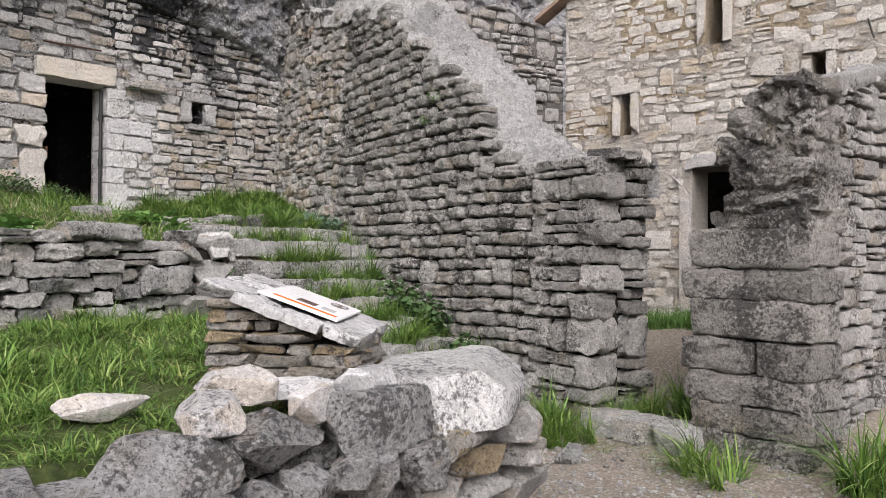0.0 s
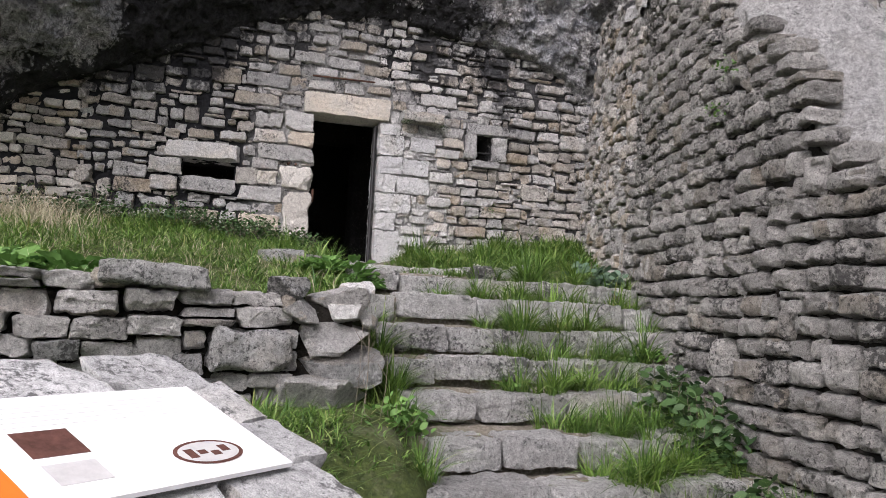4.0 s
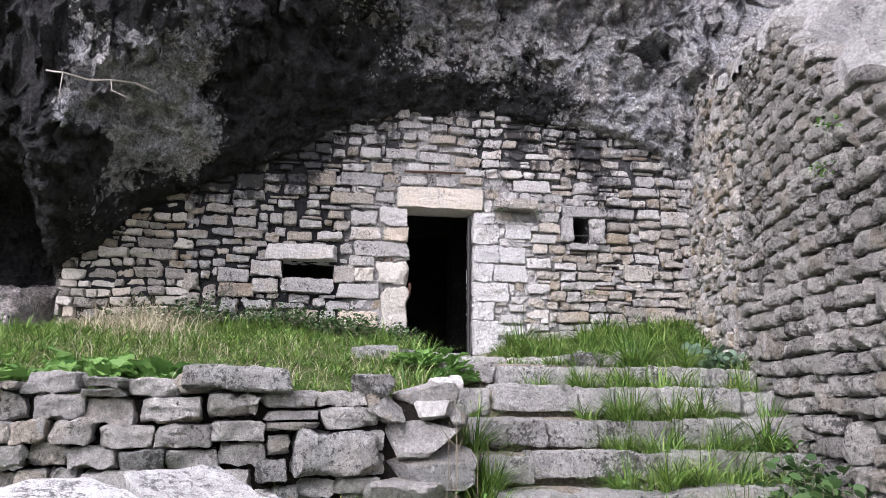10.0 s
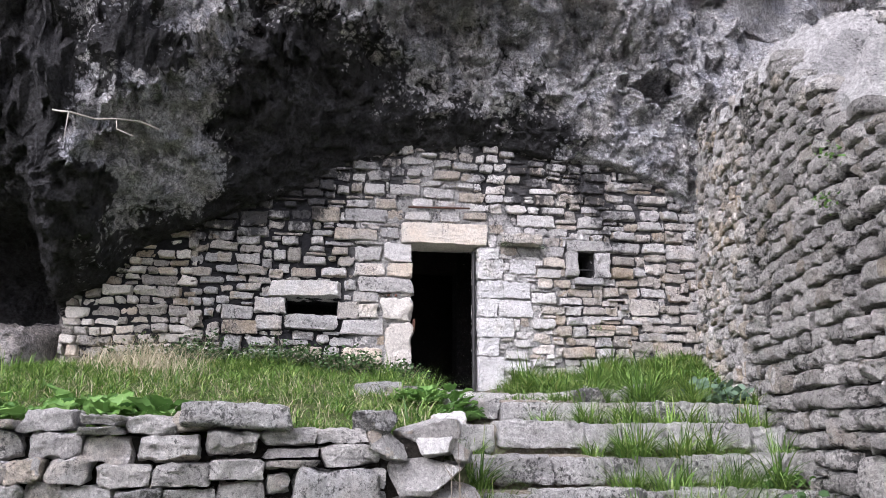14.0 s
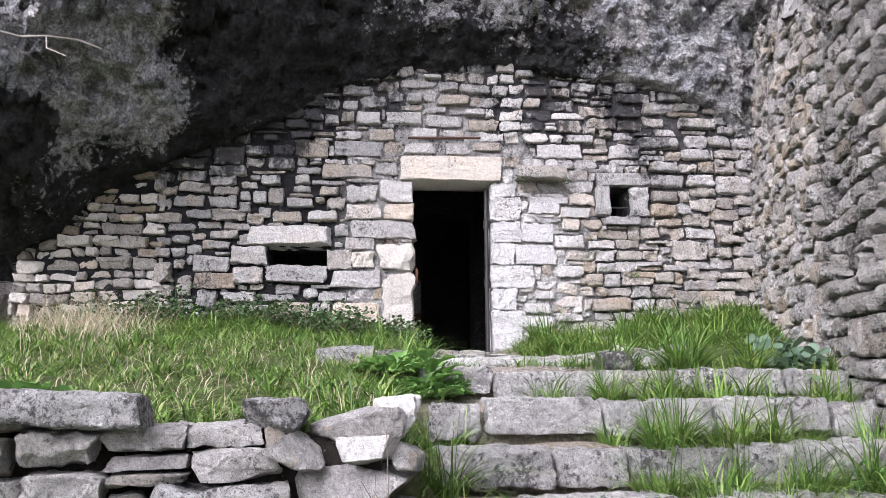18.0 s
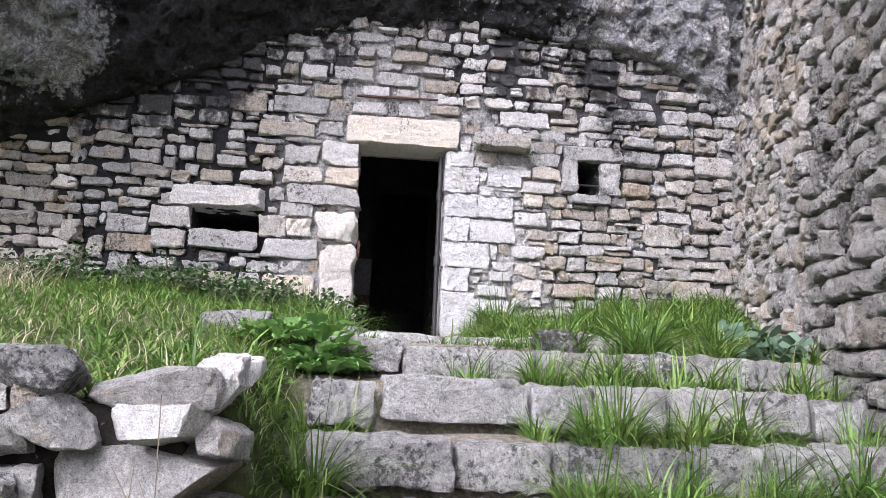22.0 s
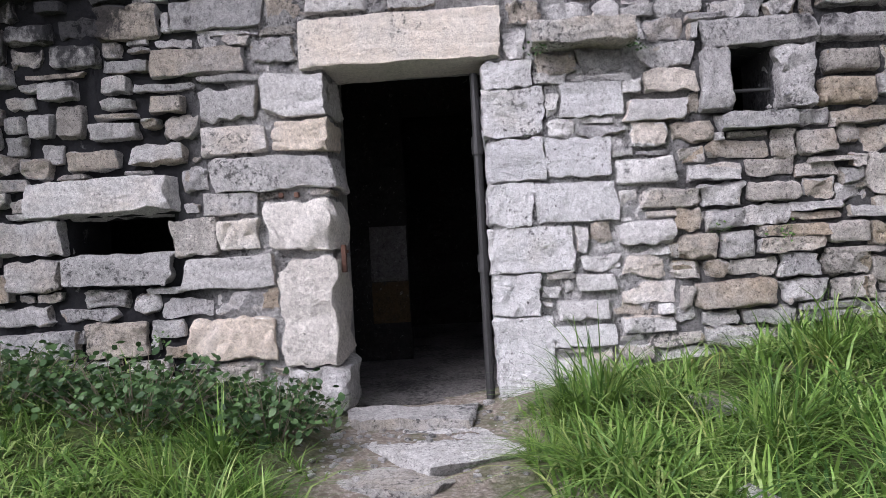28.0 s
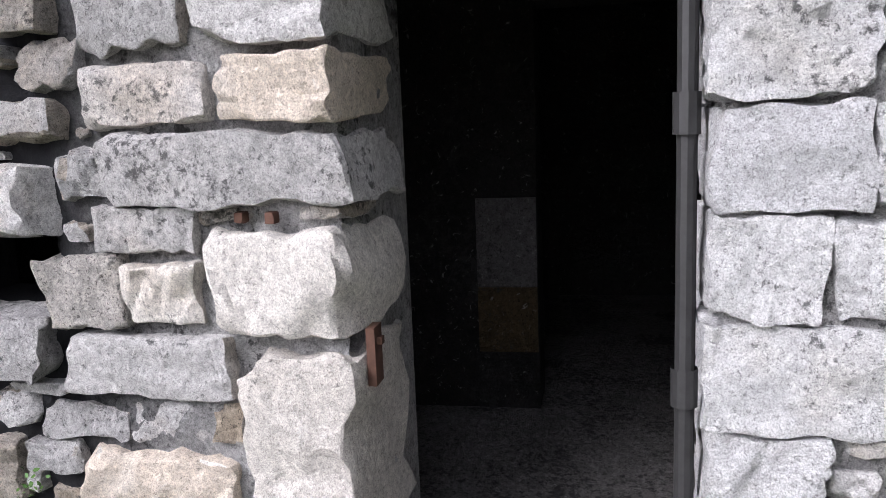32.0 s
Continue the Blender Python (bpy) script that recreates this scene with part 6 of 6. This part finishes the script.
tufts(((-10.9, 6.15, 0.75), (-10.6, 6.4, 0.8), (-10.5, 6.05, 0.65), (-10.9, 6.7, 0.8), (-10.3, 7.0, 0.9), (-10.9, 7.5, 1.0), (-10.5, 8.0, 1.0), (-9.8, 7.6, 0.9), (-9.3, 6.9, 0.8), (-10.9, 6.35, 1.0), (-10.2, 6.25, 0.9), (-9.8, 6.6, 0.9), (-10.2, 6.8, 1.0), (-10.0, 4.7, 0.8), (-10.5, 4.6, 0.8), (-10.2, 4.45, 0.8)),
      "lush grass tuft beside the cave door", "tufts by the door")


def leaves(name, spots, size, mat, rng, fold=0.25, aspect=0.55, parent=None):
    """Folded pointed leaves at the given points, each a small mesh island."""
    vs, fs = [], []
    shape = np.array([(0, 0, 0), (0.25, -0.8, 0.1), (0.6, -0.9, 0.1), (1, 0, -0.12), (0.6, 0.9, 0.1), (0.25, 0.8, 0.1), (0.3, 0, -0.1), (0.65, 0, -0.1)])
    quads = [(0, 1, 6, 5), (1, 2, 7, 6), (5, 6, 7, 4), (2, 3, 4, 7)]
    for k, (x, y, z) in enumerate(spots):
        s = size * rng.uniform(0.6, 1.25)
        p = shape * [s, s * aspect * 0.6, s * fold]
        m = Euler((rng.uniform(-1.0, 1.0), rng.uniform(-0.8, 0.9), rng.uniform(0, 6.28))).to_matrix()
        vs.append(p @ np.array(m).T + [x, y, z])
        fs += [[q + 8 * k for q in f] for f in quads]
    return part(name, (np.concatenate(vs), fs), mat, parent)


def stems(name, pairs, r, mat, parent, sides=5, taper=0.6):
    pile = Pile()
    for a, b in pairs:
        a, b = Vector(a), Vector(b)
        q = (b - a).to_track_quat("Z", "Y").to_matrix()
        ring = [Vector((math.cos(2 * math.pi * k / sides), math.sin(2 * math.pi * k / sides), 0)) for k in range(sides)]
        v = [a + q @ (c * r) for c in ring] + [b + q @ (c * r * taper) for c in ring]
        f = [[k, (k + 1) % sides, sides + (k + 1) % sides, sides + k] for k in range(sides)]
        pile.add(np.array([tuple(c) for c in v]), f)
    return part(name, pile.data(), mat, parent)


def bush(x, y, w, h, n, size, mat, label, seed, category="plant", name="leafy_plant", up=0.5, deep=None, aspect=0.55):
    rng = np.random.default_rng(seed)
    thing = tagged(new(name), label, category)
    z = float(ground_at(x, y))
    thing.location = (x, y, z)
    spots, pairs = [], []
    for k in range(max(6, n // 14)):
        a, r = rng.uniform(0, 6.28), math.sqrt(rng.uniform(0, 1))
        tip = np.array([math.cos(a) * r * (deep or w), math.sin(a) * r * w, h * rng.uniform(0.35, 1.0) * (1 - 0.5 * r * r)])
        root = tip * [0.45, 0.45, 0] - [0, 0, 0.03]
        pairs.append((tuple(root), tuple(tip)))
        for j in range(14):
            t = rng.uniform(0.25, 1.05)
            spots.append(root + (tip - root) * t + rng.normal(0, 0.045 + size * 0.3, 3) * [1, 1, 0.6])
    leaves("leaves", spots, size, mat, rng, aspect=aspect, parent=thing)["kind"] = "stuff"
    stems("stem", pairs, 0.003, M_STALK, thing)["kind"] = "stuff"
    return thing


bush(-4.9, 6.32, 0.27, 0.34, 420, 0.075, M_IVY, "dark glossy leafy plant against the stair wall", 50)
bush(-6.15, 6.62, 0.30, 0.50, 480, 0.085, M_IVY, "tall dark ivy-like plant against the stair wall", 51)
bush(-4.0, 5.75, 0.30, 0.26, 240, 0.07, M_IVY, "low dark leaves at the lowest step", 52)
bush(-8.2, 7.25, 0.25, 0.28, 150, 0.10, M_CABBAGE, "grey-green cabbage-like plant by the wall", 53, aspect=0.9)
bush(-5.75, 4.45, 0.2, 0.18, 170, 0.055, M_LEAF, "bright leafy weeds at the stair edge", 54)
bush(-6.9, 6.95, 0.22, 0.28, 160, 0.07, M_LEAF, "small bright weeds on the upper steps", 55)
for k, (x, y, w, deep, n) in enumerate(((-10.95, 3.4, 0.45, 0.35, 700), (-10.85, 4.1, 0.5, 0.45, 900), (-10.85, 4.75, 0.3, 0.5, 700), (-11.0, 2.6, 0.45, 0.35, 600), (-11.05, 1.9, 0.45, 0.3, 500))):
    bush(x, y, w, 0.34, int(1.5 * n), 0.046, M_IVY, "dark bramble mat growing along the cave wall", 56 + k, "bramble", "bramble", deep=deep)
bush(-5.6, 6.50, 0.24, 0.62, 700, 0.085, M_IVY, "dark ivy-like plant beside the stairs", 65)
bush(-7.85, 6.0, 0.1, 0.1, 90, 0.05, M_LEAF, "small green weed on a step", 59)
bush(-6.5, 5.55, 0.09, 0.1, 80, 0.05, M_LEAF, "small green weed on a step", 60)


def rosette(x, y, n, size, spread, label, seed, high=0.0):
    """A low plant of broad wavy leaves."""
    rng = np.random.default_rng(seed)
    thing = tagged(new("broadleaf_plant"), label, "plant")
    thing.location = (x, y, float(ground_at(x, y)))
    for k in range(n):
        s = size * rng.uniform(0.6, 1.15)
        us, vs_ = np.linspace(0, 1, 8), np.linspace(-1, 1, 7)
        v = [(s * u, s * 0.40 * w * math.sin(math.pi * min(0.97, 0.10 + 0.86 * u)) ** 0.6, 0.09 * s * math.sin(11 * u + 5 * abs(w) + k) * abs(w) - 0.42 * s * u * u + 0.16 * s * abs(w)) for u in us for w in vs_]
        f = [[i * 7 + j, (i + 1) * 7 + j, (i + 1) * 7 + j + 1, i * 7 + j + 1] for i in range(7) for j in range(6)]
        r, a = spread * math.sqrt(rng.uniform()), rng.uniform(0, 6.28)
        part("leaf", (v, f), M_LEAF, thing, at=(r * math.cos(a), r * math.sin(a), 0.01 + high * (1 - r / max(spread, 0.01)) * rng.uniform()), rz=a + rng.uniform(-0.8, 0.8), ry=-rng.uniform(0.3, 1.25))
    return thing


rosette(-7.66, 4.66, 90, 0.12, 0.17, "bright broad-leaved plant beside the top step", 70, 0.26)
rosette(-7.95, 4.5, 90, 0.12, 0.2, "bright broad-leaved plant in the terrace grass", 71, 0.12)
for k, (x, y) in enumerate(((-6.9, 2.3), (-6.75, 1.95), (-7.0, 1.5), (-6.8, 2.7), (-7.3, 2.1))):
    rosette(x, y, 22, 0.19, 0.14, "broad green dock leaves behind the terrace wall", 72 + k, 0.05)
for k, (x, y) in enumerate(((-4.0, 1.2), (-4.4, 0.7), (-3.7, 0.9))):
    rosette(x, y, 14, 0.12, 0.1, "small broad-leaved weeds in the shelf grass", 82 + k)

# sprigs rooted in the masonry
for x, y, z, n, s in ((-5.56, 6.58, 3.31, 40, 0.05), (-5.8, 6.68, 3.10, 30, 0.05), (-11.3, 6.2, 4.12, 36, 0.035), (-11.28, 6.74, 4.10, 36, 0.035), (-11.28, 7.5, 3.05, 30, 0.035), (-11.3, 7.15, 3.1, 24, 0.03), (-11.55, 3.98, 2.62, 26, 0.03)):
    ob = new("wall_sprig")
    leaves("leaves", [np.array([x, y, z]) + RNG.normal(0, 1.0 * s, 3) * [0.5, 1, 0.7] for k in range(n)], 0.6 * s, M_IVY if z > 4 else M_LEAF, RNG, parent=ob)
    tagged(ob, "small green sprig rooted in a wall joint", "plant")

# bare stalks in front of the terrace wall
stalks = tagged(new("dry_stalks"), "thin dead weed stalks before the terrace wall", "plant")
base = Vector((-5.75, 4.22, float(ground_at(-5.75, 4.22))))
stalks.location = base
pairs = []
rng = np.random.default_rng(90)
for k in range(4):
    a = Vector((rng.uniform(-0.15, 0.15), rng.uniform(-0.16, 0.16), -0.02))
    b = a + Vector((rng.uniform(-0.04, 0.04), rng.uniform(-0.05, 0.05), rng.uniform(0.35, 0.85)))
    mid = (a + b) / 2 + Vector((0.01, 0.01, 0))
    pairs += [(a, mid), (mid, b)]
    for j in range(2):
        t = a + (b - a) * rng.uniform(0.4, 0.9)
        pairs.append((t, t + Vector((rng.uniform(-0.06, 0.06), rng.uniform(-0.06, 0.06), 0.07))))
stems("stalk", pairs, 0.002, M_STALK, stalks)

# dead branch caught on the rock
CL = np.array([v.co[:] for v in rock.data.vertices])


def cliff_x(y, z):
    d = (CL[:, 1] - y) ** 2 + (CL[:, 2] - z) ** 2
    near = np.argsort(d)[:24]
    return float(CL[near, 0].max())


branch = tagged(new("dead_branch"), "bleached dead branch lodged on the cliff", "branch")
bp = [(0.86, 4.99), (0.95, 4.95), (1.06, 4.92), (1.3, 4.92), (1.49, 4.97), (1.7, 5.03), (1.9, 4.98)]
pts = [Vector((cliff_x(a, b) + 0.06, a, b)) for a, b in bp]
pairs = list(zip(pts, pts[1:]))
pairs += [(pts[2], pts[2] + Vector((0.05, 0.0, -0.28))), (pts[4], pts[4] + Vector((0.03, 0.02, -0.13))), (pts[4] + Vector((0.03, 0.02, -0.13)), pts[4] + Vector((0.03, 0.2, -0.2)))]
stems("limb", pairs[:6], 0.013, M_TWIG, branch)
for pr in pairs[6:]:
    stems("twig", [pr], 0.007, M_TWIG, branch)

# ---- ironwork ----


def rod(name, a, b, r, mat, parent, label="", sides=10):
    ob = stems(name, [(a, b)], r, mat, parent, sides, 1.0)
    if label:
        ob["label"] = label
    return ob


gate = tagged(new("iron_gate"), "dark iron gate post with two hinge sleeves at the jamb", "gate")
gate.location = (-11.60, 5.865, 2.14)
rod("post", (0, 0, 0.0), (0, 0, 1.92), 0.024, M_IRON, gate)
for z in (0.82, 1.5):
    rod("hinge", (0, 0, z - 0.05), (0, 0, z + 0.05), 0.034, M_IRON, gate)
part("stile", joined([(-0.075, -0.03, 0.012, 0.03, 0.02, 1.9)]), M_IRON, gate, smooth=False)
hinge = tagged(new("iron_pins"), "two rusty iron pins set in the jamb joint", "hinge")
hinge.location = (-11.57, 4.77, 3.39)
for dy in (-0.05, 0.04):
    part("pin", stone_shape(0.026, 0.06, 0.03, (4, 4, 4), 0.3, 0.08, 0.1), M_RUST, hinge, at=(0.0, dy, 0.02), rz=math.pi / 2)
latch = tagged(new("latch_plate"), "rusty iron latch plate on the door jamb", "latch")
latch.location = (-11.60, 5.06, 3.03)
part("plate", flat(-0.035, 0.035, -0.012, 0.012, -0.08, 0.08), M_RUST, latch, smooth=False)
part("hook", flat(-0.012, 0.012, 0.012, 0.026, 0.03, 0.05), M_RUST, latch, smooth=False)
over = tagged(new("iron_rod"), "thin iron rod above the door lintel", "rod")
rod("bar", (facade_x(5) + 0.06, 4.95, 4.60), (facade_x(5.8) + 0.06, 5.78, 4.62), 0.012, M_RUST, over)
grille = tagged(new("window_bar"), "iron bar across the small window", "bar")
rod("bar", (facade_x(7.3) - 0.1, 7.26, 3.86), (facade_x(7.5) - 0.1, 7.56, 3.86), 0.011, M_IRON, grille)
hook = tagged(new("wall_hook"), "dark iron hook on the house wall", "hook")
rod("bar", (-2.0, HOUSE_Y - 0.06, 4.45), (-1.93, HOUSE_Y - 0.1, 4.2), 0.012, M_IRON, hook)

# ---- gravel and loose stones ----
rng = np.random.default_rng(77)
grit = Pile()
for k in range(3000):
    if k < 1900:
        x, y = rng.uniform(-4.0, -1.0), rng.uniform(3.9, 6.6)
    elif k < 2150:
        x, y = rng.uniform(-9.4, -7.7), rng.uniform(4.6, 6.4)
    elif k < 2400:
        x, y = rng.uniform(-11.6, -10.4), rng.uniform(4.9, 6.0)
    else:
        x, y = rng.uniform(-3.3, -1.7), rng.uniform(6.3, 10.2)
    s = rng.uniform(0.006, 0.026) * (1.8 if rng.uniform() < 0.06 else 1)
    p, q = stone_shape(s * 1.5, s * 1.1, s * 0.7, (2, 2, 2), 0.7, 0.15, 0.1)
    grit.add(turn_z(p, rng.uniform(0, 3)) + [x, y, float(ground_at(x, y)) + s * 0.15], q)
tagged(part("gravel", grit.data(), M_STEP), "scattered pale gravel on the trodden earth", "gravel", kind="stuff")
loose("rock", -3.09, 5.32, -0.0, 0.2, 0.16, 0.16, 0.4, M_ROCK, "small upright grey stone in the path")
for x, y, s in ((-9.0, 6.5, 0.36), (-9.15, 6.9, 0.26), (-8.75, 6.2, 0.3), (-9.3, 6.3, 0.22), (-10.7, 6.85, 0.26), (-8.0, 5.95, 0.4), (-8.9, 4.55, 0.3)):
    loose("rock", x, y, float(ground_at(x, y)) + 0.03, s, s * 0.7, s * 0.4, 5 * s + x, M_ROCK, "pale loose stone lying in the grass")
